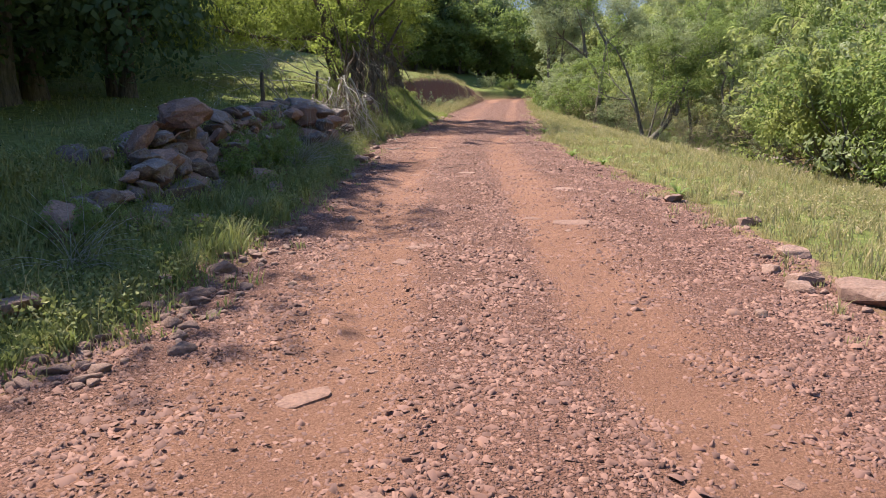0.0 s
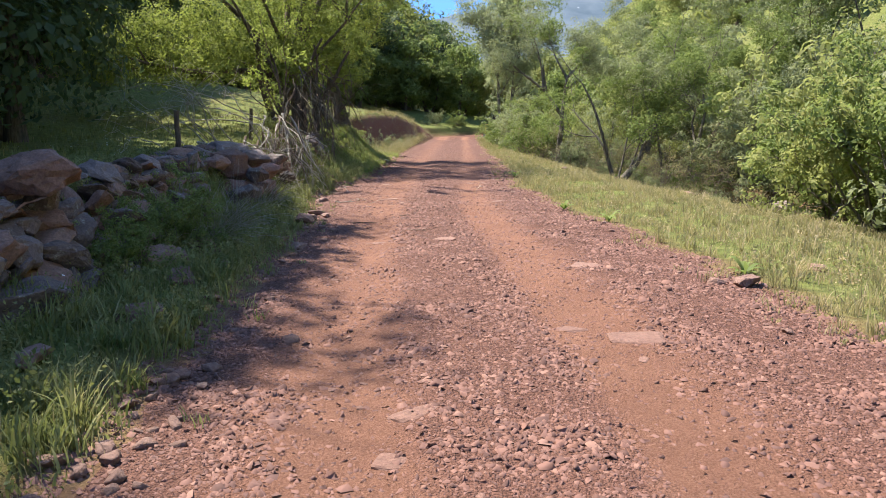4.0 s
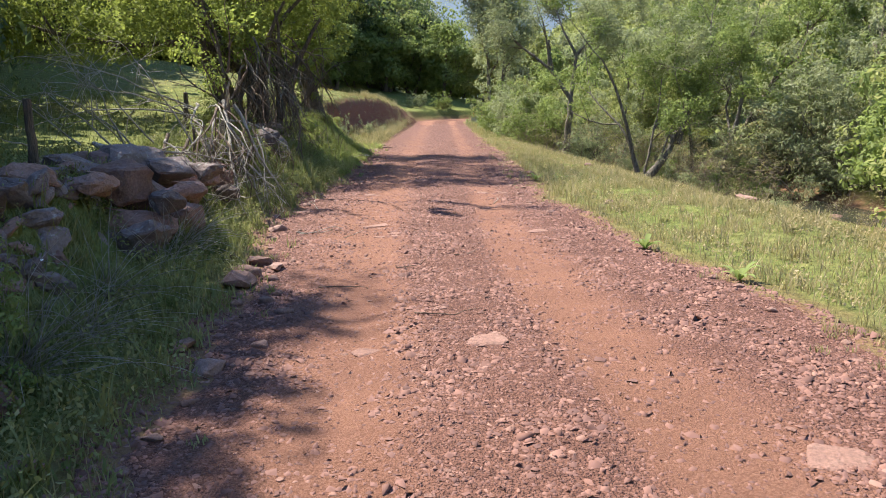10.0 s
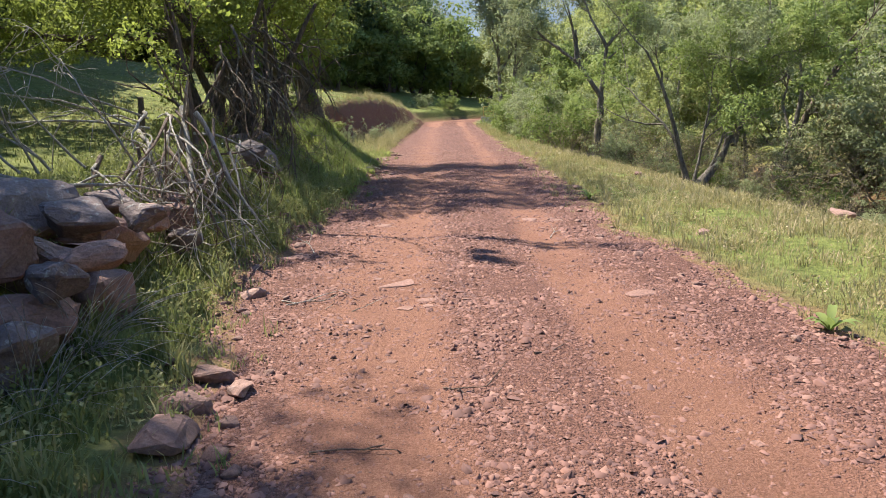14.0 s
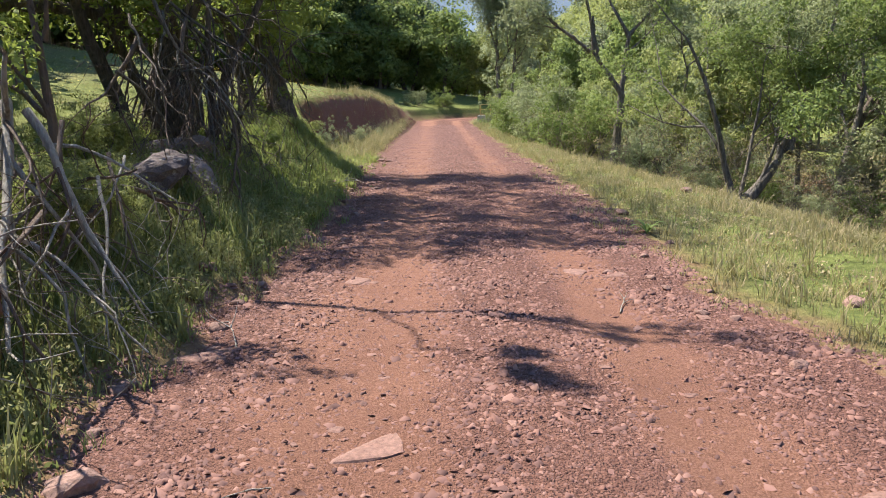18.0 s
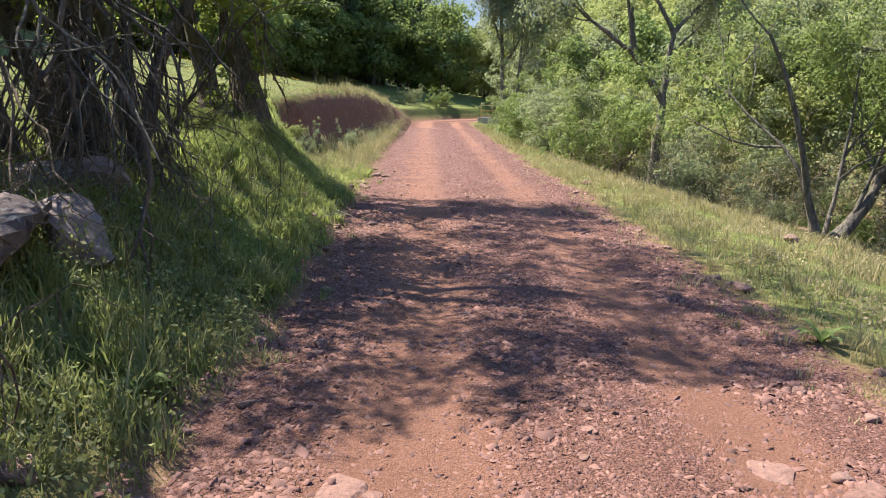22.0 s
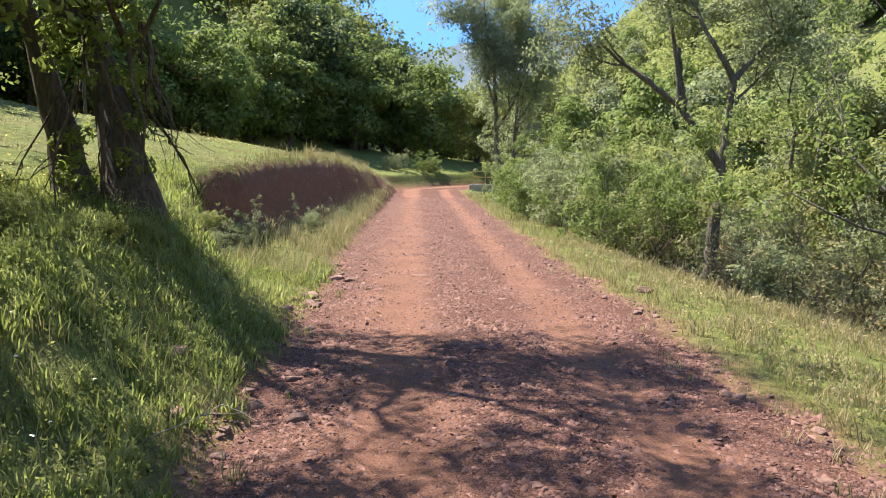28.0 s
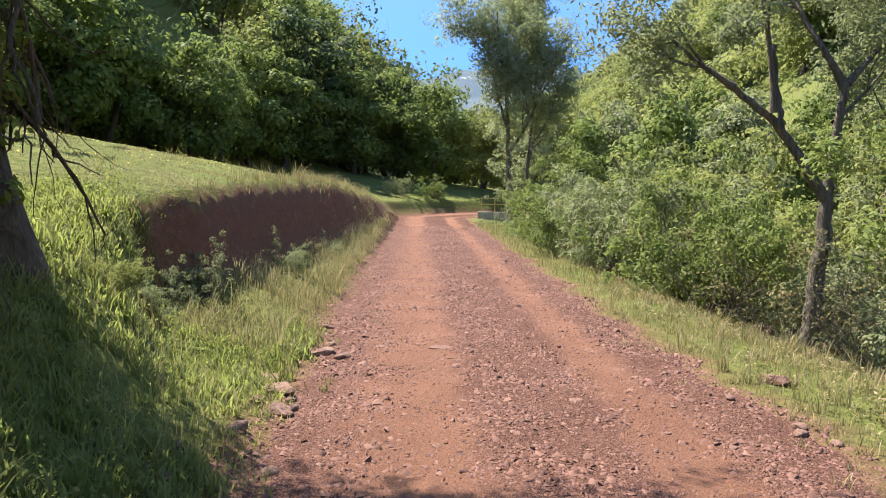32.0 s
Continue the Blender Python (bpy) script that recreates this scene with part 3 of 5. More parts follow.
def dry_wall():
    """The tumbled dry stone wall along the meadow's edge."""
    rng = np.random.default_rng(11)
    wall = new("dry_stone_wall")
    wall.location = on_land(-2.1, 9)
    inv = Matrix.Translation(wall.location).inverted()
    k = 0
    for layer in range(7):
        y = 5.0 + rng.uniform(0, 0.2)
        while y < 15.6:
            top = float(np.interp(y, [5, 6.0, 6.8, 7.4, 9.5, 12.5, 14.5, 15.6], [0.35, 0.35, 0.55, 0.85, 0.8, 0.85, 0.8, 0.5]))
            z = 0.04 + 0.125 * layer + rng.normal(0, 0.015)
            step = rng.uniform(0.2, 0.36)
            if z < top:
                x = float(road_left(y)) - 1.22 - 0.075 * layer + rng.normal(0, 0.05)
                ob = new("stone", WALL_STONES[k % len(WALL_STONES)])
                ob.parent = wall
                s = rng.uniform(0.6, 1.15) * (1.25 if 6.6 < y < 8.3 and layer < 4 else 1.0)
                ob.matrix_basis = inv @ Matrix.Translation((x, y, z + 0.05)) @ Euler((rng.normal(0, 0.4), rng.normal(0, 0.4), rng.normal(1.5, 0.6))).to_matrix().to_4x4() @ Matrix.Diagonal((s, s, s, 1))
                k += 1
            y += step
    # rubble on and behind the crest
    for _ in range(80):
        y = rng.uniform(6.6, 15.4)
        x = float(road_left(y)) - rng.uniform(1.5, 2.3)
        ob = new("stone", WALL_STONES[k % len(WALL_STONES)])
        ob.parent = wall
        s = rng.uniform(0.55, 1.1)
        ob.matrix_basis = inv @ Matrix.Translation((x, y, max(height(x, y), 0.5) + 0.06)) @ Euler((rng.normal(0, 0.35), rng.normal(0, 0.35), rng.uniform(0, 6))).to_matrix().to_4x4() @ Matrix.Diagonal((s, s, s, 1))
        k += 1
    tagged(wall, "tumbled dry stone wall of lichen-spotted red and grey stones", "stone wall")


dry_wall()
ob = new("boulder", rock_mesh("boulder", 97, (0.31, 0.25, 0.19), STONE, 4))
ob.matrix_world = pose(-2.25, 7.9, 0.97, 4, -3, 25)
tagged(ob, "large smooth pinkish boulder lying on the stone wall", "boulder")
for x, y, s, tall, k in [(-2.62, 18.75, 0.95, 1.0, 1), (-2.95, 20.3, 0.95, 0.9, 2), (-2.5, 19.4, 0.55, 1.7, 2)]:
    stone_at(BOULDERS, k, x, y, s, "weathered grey boulder with pale lichen on the bank", "boulders on the bank", sink=0.46, tall=tall, name="boulder", category="boulder")
SLABS = [rock_mesh("boulder", 110 + k, (0.5 - 0.05 * k, 0.4, 0.25 + 0.02 * k), GREYSTONE if k % 2 else STONE, 2) for k in range(4)]
# broken slabs of the outcrop at the wall's end
for k, (x, y, z, a, tilt, s) in enumerate([(-2.35, 12.9, 0.32, 0.3, 0.1, 0.8), (-2.45, 13.5, 0.52, 1.1, -0.12, 0.85), (-2.5, 13.0, 0.72, 0.5, 0.18, 0.72), (-2.75, 13.9, 0.72, 0.2, 0.1, 1.0), (-2.45, 14.3, 0.5, 1.3, -0.2, 0.8), (-2.95, 13.2, 0.8, 0.9, 0.05, 0.8), (-2.15, 13.6, 0.3, 2.0, 0.1, 0.6), (-2.1, 12.5, 0.3, 2.6, -0.1, 0.6), (-2.0, 13.2, 0.62, 0.4, 0.2, 0.4), (-2.1, 14.2, 0.7, 1.9, 0.15, 0.45), (-2.3, 14.7, 0.6, 0.9, -0.15, 0.45), (-2.05, 12.9, 0.55, 2.2, 0.1, 0.42), (-2.5, 12.5, 0.75, 1.2, 0.1, 0.5), (-2.6, 14.9, 0.7, 0.2, 0.1, 0.5), (-2.35, 15.4, 0.5, 0.7, 0.1, 0.45), (-2.15, 15.1, 0.35, 1.7, -0.1, 0.4), (-2.5, 15.7, 0.6, 2.3, 0.1, 0.4), (-2.3, 13.8, 0.75, 0.1, 0.1, 0.6)]):
    ob = new("boulder", SLABS[k % 4])
    ob.matrix_world = Matrix.Translation((x, y, z)) @ Euler((tilt, -tilt * 0.7, a)).to_matrix().to_4x4() @ Matrix.Diagonal((s, s, s, 1))
    tagged(ob, "slabby reddish-grey boulder at the broken end of the wall", "boulder", "slabs at the wall's end")
for x, y, s in [(-1.55, 6.4, 1.1), (-1.35, 7.3, 1.4), (-0.75, 4.95, 0.8), (-0.95, 4.6, 0.7), (-0.65, 4.3, 0.85), (-0.85, 5.3, 0.6), (-0.6, 4.75, 0.5), (-0.8, 4.1, 0.5), (-1.35, 3.6, 1.5), (-1.1, 2.4, 1.5), (-1.75, 6.0, 1.3), (-1.5, 8.4, 1.2), (-1.28, 9.1, 0.9),
                (-0.98, 10.3, 0.9), (-1.2, 10.6, 0.7), (-1.3, 12.9, 1.15), (-1.32, 12.5, 1.0), (-1.12, 12.7, 0.7), (-1.3, 12.1, 1.4), (-1.5, 14.6, 0.8), (-1.75, 9.6, 1.6), (-1.85, 8.9, 1.8), (-1.5, 27.05, 0.95), (-1.42, 26.6, 0.8), (-1.62, 27.4, 0.7), (-1.33, 28.3, 0.9), (-1.75, 25.5, 0.6), (-1.9, 23.9, 0.7), (-1.65, 23.0, 0.6), (-1.9, 17.5, 0.9)]:
    stone_at(LOOSE, int(s * 37), x, y, s, "angular reddish stone lying in the verge grass", "stones along the verge", sink=0.42)
for x, y, s in [(3.34, 4.7, 1.6), (3.14, 5.05, 1.0), (3.3, 5.8, 1.0), (3.4, 7.2, 1.0), (2.95, 8.5, 1.1), (3.85, 9.25, 0.8), (3.0, 5.35, 0.7), (3.05, 4.9, 0.8), (2.75, 8.55, 0.6), (2.22, 27.4, 1.0), (1.95, 20.6, 0.9), (2.6, 16.9, 0.8), (3.5, 23.0, 0.9)]:
    stone_at(LOOSE, int(s * 41), x, y, s, "reddish stone at the grassy road edge", "stones at the road edge", sink=0.42)
for x, y, s, a, k in [(1.77, 6.98, 2.6, 0.2, 0), (1.82, 9.2, 2.1, 0.0, 1), (-0.49, 14.83, 1.9, 0.4, 2), (0.53, 10.7, 1.6, 0.3, 3), (0.49, 5.85, 1.5, 0.9, 4), (1.42, 7.2, 1.2, 0.1, 5), (-0.77, 17.66, 1.6, 1.4, 0), (0.9, 17.77, 1.6, 0.1, 1), (-1.5, 16.06, 2.6, 0.1, 2), (-0.3, 28.5, 1.3, 0.1, 3), (0.35, 3.0, 1.6, 1.0, 4), (-0.14, 10.6, 1.2, 0.4, 5), (1.15, 17.6, 1.3, 0.3, 2), (0.45, 5.4, 1.2, 0.2, 1), (-0.2, 14.4, 1.2, 0.3, 4), (1.3, 14.3, 1.4, 0.5, 3)]:
    stone_at(FLAT, k, x, y, s, "flat pale pinkish stone half sunk in the road", "flat stones in the road", turn=a, sink=0.8)
rng = np.random.default_rng(21)
for k in range(140):
    y = rng.uniform(1.2, 34)
    u = rng.choice([rng.uniform(0.05, 0.98), rng.normal(0.35, 0.1), rng.normal(0.82, 0.1)])
    u = min(max(u, 0.03), 0.97)
    x = float(road_left(y)) + u * float(road_right(y) - road_left(y))
    stone_at(FLAT, k, x, y, float(0.22 + 0.5 * rng.random() ** 2), "small flat pinkish stone pressed into the gravel", "flat stones in the road", sink=0.74, tall=1.2)


def rubble(name, label, meshes, seed, n, where):
    """Small broken stones, too many to count, half sunk in the ground."""
    rng = np.random.default_rng(seed)
    verts, faces, base = [], [], 0
    shapes = []
    for me in meshes:
        v = np.empty(len(me.vertices) * 3, np.float32)
        me.vertices.foreach_get("co", v)
        f = np.empty(len(me.polygons) * 3, np.int32)
        me.polygons.foreach_get("vertices", f)
        shapes.append((v.reshape(-1, 3), f.reshape(-1, 3)))
    for k in range(n):
        x, y, size = where(rng)
        v, f = shapes[k % len(shapes)]
        a = rng.uniform(0, 6.28)
        turn = np.array([[math.cos(a), -math.sin(a), 0], [math.sin(a), math.cos(a), 0], [0, 0, 0.85]])
        verts.append(v @ turn.T * size + np.array([x, y, height(x, y) + 0.25 * v[:, 2].max() * size]))
        faces.append(f + base)
        base += len(v)
    tagged(new(name, mesh_of(name, np.concatenate(verts), np.concatenate(faces), meshes[0].materials[0])), label, "rubble", kind="stuff")


def left_edge(r):
    y = float(r.choice([r.uniform(1.6, 6.5), r.uniform(1.6, 30)]))
    return float(edge_left(y)) + r.normal(0.03, 0.17), y, r.uniform(0.18, 0.55)


def right_edge(r):
    y = float(r.uniform(3, 30))
    return float(edge_right(y)) + r.normal(-0.1, 0.18), y, r.uniform(0.18, 0.45)


def in_road(r):
    y = float(r.uniform(1.2, 30))
    v = float(np.clip(r.choice([r.uniform(0.03, 0.97), r.normal(0.27, 0.07), r.normal(0.88, 0.08)]), 0.03, 0.97))
    return float(edge_left(y)) + v * float(edge_right(y) - edge_left(y)), y, r.uniform(0.16, 0.36)


SMALL = [rock_mesh("stone", 270 + k, (0.15, 0.11, 0.08), STONE, 1) for k in range(5)]
CHIPS = [rock_mesh("stone", 280 + k, (0.1, 0.075, 0.03), FLATSTONE, 1, True) for k in range(5)]
rubble("rubble", "broken reddish stones at the crumbling road edge", SMALL, 23, 190, left_edge)
rubble("rubble", "broken reddish stones at the grassy road edge", SMALL, 24, 70, right_edge)
rubble("rubble", "small flat pinkish stones pressed into the road", CHIPS, 25, 240, in_road)


def gravel():
    """Loose stone chips over the road, thinner in the wheel tracks."""
    rng = np.random.default_rng(3)
    n = 370000
    y = 0.8 + 46 * rng.random(n) ** 1.45
    l, r = edge_left(y), edge_right(y)
    u = rng.uniform(-0.06, 1.05, n)
    x = l + u * (r - l)
    v = across(x, y)
    tracks = np.exp(-((v - 0.27) / 0.1) ** 2) + 1.1 * np.exp(-((v - 0.73) / 0.075) ** 4)
    keep = rng.random(n) < (0.72 - 0.5 * tracks) * (0.55 + 0.45 * np.clip(ripple(x, y, 0.4, 12) + 0.6, 0, 1))
    x, y = x[keep], y[keep]
    n = len(x)
    s = np.clip(0.0072 + 0.0036 * rng.exponential(1.0, n), 0.006, 0.026) * (0.85 + 0.35 * np.clip(ripple(x, y, 0.3, 14), -1, 1))
    z = land(x, y) - s * 0.05
    chip = np.array([[-1, -0.8, 0], [1, -0.8, 0], [1, 0.8, 0], [-1, 0.8, 0], [-0.6, 0.15, 0.8], [0.55, -0.15, 0.8]], float)
    tri = np.array([[0, 1, 5], [0, 5, 4], [1, 2, 5], [2, 3, 4], [2, 4, 5], [3, 0, 4]])
    v = chip[None] * rng.uniform(0.55, 1.35, (n, 1, 3)) + rng.normal(0, 0.38, (n, 6, 3)) * np.array([1, 1, 0.6])
    a = rng.uniform(0, 6.28, n)
    c, q = np.cos(a)[:, None], np.sin(a)[:, None]
    vx, vy = v[..., 0] * c - v[..., 1] * q, v[..., 0] * q + v[..., 1] * c
    v = np.stack([vx, vy, v[..., 2]], -1) * s[:, None, None] + np.stack([x, y, z], 1)[:, None, :]
    f = (tri[None] + 6 * np.arange(n)[:, None, None]).reshape(-1, 3)
    m, t, b = material("gravel_chips")
    col = ramp(t, random_of(t), [(0.0, (0.1, 0.048, 0.038)), (0.5, (0.165, 0.08, 0.061)), (0.93, (0.21, 0.106, 0.08)), (1.0, (0.25, 0.138, 0.104))])
    t.links.new(col, b.inputs["Base Color"])
    b.inputs["Roughness"].default_value = 0.9
    tagged(new("gravel", mesh_of("gravel", v.reshape(-1, 3), f, m)), "loose purple-red gravel chips strewn over the road", "gravel", kind="stuff")


gravel()


# ---- grass ----
def blades(rng, x, y, tall, wide=0.006, lean=0.45):
    n = len(x)
    z = land(x, y) - 0.01
    a = rng.uniform(0, 6.28, n)
    side_x, side_y = np.cos(a) * wide, np.sin(a) * wide
    b = rng.uniform(0, 6.28, n)
    k = rng.uniform(0.1, 1.0, n) * lean * tall
    dx, dy = np.cos(b) * k, np.sin(b) * k
    p0 = np.stack([x, y, z], 1)
    p1 = p0 + np.stack([dx * 0.35, dy * 0.35, tall * 0.6], 1)
    p2 = p0 + np.stack([dx, dy, tall * rng.uniform(0.75, 1.0, n)], 1)
    s = np.stack([side_x, side_y, 0 * a], 1)
    v = np.stack([p0 - s, p0 + s, p1 + s * 0.7, p1 - s * 0.7, p2 + s * 0.08, p2 - s * 0.08], 1).reshape(-1, 3)
    i = np.arange(n)[:, None] * 6
    f = np.concatenate([i + np.array([[0, 1, 2, 3]]), i + np.array([[3, 2, 4, 5]])])
    return v, f


def grass_patch(name, label, mat, seed, n, y0, y1, d0, d1, sign, low, high, power=1.0, clump=0.5, wide=0.006, thin=None, lean=0.45):
    rng = np.random.default_rng(seed)
    y = rng.uniform(y0, y1, n)
    d = d0 + (d1 - d0) * rng.random(n) ** power
    x = edge_left(y) - d if sign < 0 else edge_right(y) + d
    keep = rng.random(n) < np.clip(0.5 + clump * ripple(x, y, 0.35, seed) + 0.35 * clump * ripple(x, y, 1.3, seed + 1), 0, 1)
    if thin is not None:
        keep &= rng.random(n) < thin(x, y, d)
    x, y, d = x[keep], y[keep], d[keep]
    tall = (low + (high - low) * rng.random(len(x)) ** 1.6) * np.clip(0.45 + d * 1.4, 0.45, 1.0) * (0.8 + 0.3 * ripple(x, y, 0.9, seed + 2))
    v, f = blades(rng, x, y, tall, wide, lean)
    tagged(new(name, mesh_of(name, v, f, mat)), label, "grass", kind="stuff")


def tufts(name, label, mat, seed, n, y0, y1, d0, d1, sign, low, high, per=22, wide=0.0045, thin=None):
    """Tussocks: blades that spring from one foot and arch outwards."""
    rng = np.random.default_rng(seed)
    y = rng.uniform(y0, y1, n)
    d = rng.uniform(d0, d1, n)
    x = edge_left(y) - d if sign < 0 else edge_right(y) + d
    keep = ripple(x, y, 0.6, seed) > rng.uniform(-0.9, 0.5, n)
    if thin is not None:
        keep &= rng.random(n) < thin(x, y, d)
    x, y = x[keep], y[keep]
    h = np.repeat(rng.uniform(low, high, len(x)), per) * rng.uniform(0.5, 1.1, len(x) * per)
    x, y = np.repeat(x, per) + rng.normal(0, 0.03, len(h)), np.repeat(y, per) + rng.normal(0, 0.03, len(h))
    a = rng.uniform(0, 6.28, len(h))
    out = h * rng.uniform(0.15, 0.75, len(h))
    foot = np.stack([x, y, land(x, y) - 0.01], 1)
    way = np.stack([np.cos(a), np.sin(a), 0 * a], 1)
    side_way = np.stack([-np.sin(a), np.cos(a), 0 * a], 1) * (wide * rng.uniform(0.6, 1.4, len(h)))[:, None]
    up = np.array([0, 0, 1.0])
    rows = [(foot, 0.8)]
    for s, f in ((0.4, 1.0), (0.75, 0.75), (1.0, 0.1)):
        rows.append((foot + way * (out * s ** 1.9)[:, None] + up * (h * (s - 0.3 * (out / h) * s * s))[:, None], f))
    v = np.stack([q for p, f in rows for q in (p - side_way * f, p + side_way * f)], 1).reshape(-1, 3)
    i = np.arange(len(h))[:, None] * 8
    f = np.concatenate([i + np.array([[2 * k, 2 * k + 1, 2 * k + 3, 2 * k + 2]]) for k in range(3)])
    tagged(new(name, mesh_of(name, v, f, mat)), label, "grass", kind="stuff")


no_face = lambda x, y, d: np.where((y > 29) & (y < 52) & (d > wall_gap(y) - 0.08) & (d < wall_gap(y) + bank_width(y) * 0.85), 0.03, 1.0)
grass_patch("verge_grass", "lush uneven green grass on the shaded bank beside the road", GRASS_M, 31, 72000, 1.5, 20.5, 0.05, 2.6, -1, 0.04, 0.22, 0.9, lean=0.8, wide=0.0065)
grass_patch("verge_grass", "sunlit lime green grass below the old tree", BANK_M, 48, 44000, 19.8, 29.5, 0.05, 2.8, -1, 0.03, 0.13, 0.9, lean=0.8, wide=0.0065)
grass_patch("verge_grass", "pale green grass and weeds below the earth bank", SUNGRASS_M, 32, 24000, 28, 52, 0.1, 1.6, -1, 0.05, 0.2, 1.0, thin=no_face)
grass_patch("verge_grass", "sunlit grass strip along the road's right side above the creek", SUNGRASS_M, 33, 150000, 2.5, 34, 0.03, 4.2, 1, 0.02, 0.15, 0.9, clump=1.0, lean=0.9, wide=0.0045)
grass_patch("verge_grass", "narrow grass strip between road and creekside bushes", SUNGRASS_M, 34, 9000, 34, 50, 0.05, 1.8, 1, 0.06, 0.24)
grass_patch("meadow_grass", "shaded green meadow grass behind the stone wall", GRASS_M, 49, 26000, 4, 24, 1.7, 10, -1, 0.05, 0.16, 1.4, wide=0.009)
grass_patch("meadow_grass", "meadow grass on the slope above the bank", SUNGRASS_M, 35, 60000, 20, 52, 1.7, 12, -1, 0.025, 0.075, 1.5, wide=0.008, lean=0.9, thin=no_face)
grass_patch("dry_grass", "dry straw-coloured weeds on the slope under the cut bank", DRYGRASS_M, 36, 16000, 27.5, 46, 0.12, 1.35, -1, 0.08, 0.34, 0.9, clump=0.8, wide=0.004, thin=no_face)
grass_patch("dry_grass", "tall dry grass fringe on top of the cut bank", DRYGRASS_M, 37, 2600, 29.3, 54, 0.9, 2.2, -1, 0.08, 0.4, 1.0, wide=0.0035, thin=lambda x, y, d: np.exp(-((d - wall_gap(y) - bank_width(y) - 0.12) / 0.22) ** 2))
grass_patch("dry_grass", "sparse dry stems among the verge grass", DRYGRASS_M, 38, 16000, 2, 34, 0.1, 3.2, 1, 0.06, 0.22, 1.0, clump=0.8, wide=0.003)
grass_patch("dry_grass", "dry stems along the edge of the gravel", DRYGRASS_M, 39, 7000, 2, 30, 0.0, 1.0, -1, 0.08, 0.34, 1.2, clump=0.9, wide=0.003)


tufts("grass_tussocks", "tall green grass tussocks on the shaded bank", GRASS_M, 131, 1900, 1.2, 20.5, 0.12, 2.4, -1, 0.1, 0.3)
tufts("grass_tussocks", "lime green grass tussocks on the bank below the old trees", BANK_M, 132, 2800, 19.4, 29.5, 0.1, 2.8, -1, 0.06, 0.18, 18, 0.0055)
tufts("grass_tussocks", "small tussocks in the sunlit verge above the creek", SUNGRASS_M, 133, 1500, 3, 32, 0.15, 4.2, 1, 0.08, 0.26, 16, 0.0035)
tufts("grass_tussocks", "dry wispy tussocks in the verge above the creek", DRYGRASS_M, 137, 900, 3, 34, 0.3, 4.4, 1, 0.1, 0.3, 14, 0.0028)
tufts("grass_tussocks", "dry tussocks on the slope under the cut bank", DRYGRASS_M, 134, 520, 28, 46, 0.15, 1.4, -1, 0.14, 0.4, 16, 0.003, no_face)
tufts("grass_tussocks", "small grass tufts rooted in the gravel's edge", GRASS_M, 135, 170, 1.5, 30, -0.25, 0.25, -1, 0.05, 0.14, 14, 0.003)
tufts("grass_tussocks", "small grass tufts rooted in the gravel's edge", SUNGRASS_M, 136, 200, 3, 30, -0.3, 0.2, 1, 0.04, 0.12, 14, 0.003)


def stalk_tuft(x, y, n, length, spread_out, seed, mat, label, way=(1, 0)):
    rng = np.random.default_rng(seed)
    paths = []
    for _ in range(n):
        d = np.array([way[0] * spread_out + rng.normal(0, 0.45), way[1] * spread_out + rng.normal(0, 0.45), rng.uniform(0.5, 1.2)])
        pts, rad, _ = limb(rng, rng.normal(0, 0.06, 3) * np.array([1, 1, 0.2]), d, length * rng.uniform(0.6, 1.1), 0.0035, 0.1, -0.16, 6)
        paths.append((pts, rad))
    ob = new("dry_stalks", mesh_of("dry_stalks", *tubes(paths, 3), mat))
    ob.location = on_land(x, y, 0.0)
    tagged(ob, label, "dry plant", "tufts of dry stalks", "stuff")


for x, y, n, ln, k in [(-1.75, 9.9, 60, 0.75, 1), (-1.7, 10.5, 40, 0.6, 2), (-2.0, 13.0, 50, 0.7, 3), (-1.9, 12.3, 30, 0.6, 4), (-2.0, 16.2, 25, 0.5, 5), (-1.6, 4.6, 40, 0.6, 6), (-1.9, 11.3, 35, 0.7, 7)]:
    stalk_tuft(x, y, n, ln, 0.5, k, DEADWOOD, "tuft of pale dry grass stalks arching over the verge", (0.9, -0.3))


def broadleaf(x, y, seed):
    """A low rosette of long broad leaves."""
    rng = np.random.default_rng(seed)
    root = new("weed")
    root.location = on_land(x, y, 0.0)
    for k in range(9):
        a = k * 0.7 + rng.uniform(0, 0.4)
        ln, w = rng.uniform(0.16, 0.28), rng.uniform(0.02, 0.032)
        up = rng.uniform(0.7, 1.5)
        s = np.linspace(0, 1, 6)
        out = np.stack([s * ln * 0.7, 0 * s, ln * (up * s - 0.7 * up * s * s)], 1)
        half = w * np.sin(np.pi * np.clip(s * 0.92 + 0.06, 0, 1))
        v = np.concatenate([out + np.stack([0 * s, half, 0.3 * half], 1), out, out + np.stack([0 * s, -half, 0.3 * half], 1)])
        f = [(i, i + 1, i + 7, i + 6) for i in range(5)] + [(i + 6, i + 7, i + 13, i + 12) for i in range(5)]
        leaf = part("leaf", mesh_of("leaf", v, f, LEAF_MID, True), root)
        leaf.rotation_euler = (0, 0, a)
    tagged(root, "broad-leaved green weed at the gravel's edge", "weed", "weeds by the road")


for k, (x, y) in enumerate([(2.2, 13.45), (2.6, 12.2), (-1.7, 20.0), (1.9, 19.3), (-1.75, 18.3), (3.1, 8.9)]):
    broadleaf(x, y, k)


# ---- hero trees by the road ----
def over_road(p):
    """Crowns stay clear of the carts' way: high over the road, lower beside it."""
    return p[:, 2] > np.interp(p[:, 0], [-9, -4.5, -3.0, -2.4, 1.5], [2.0, 2.1, 2.6, 4.0, 4.7])


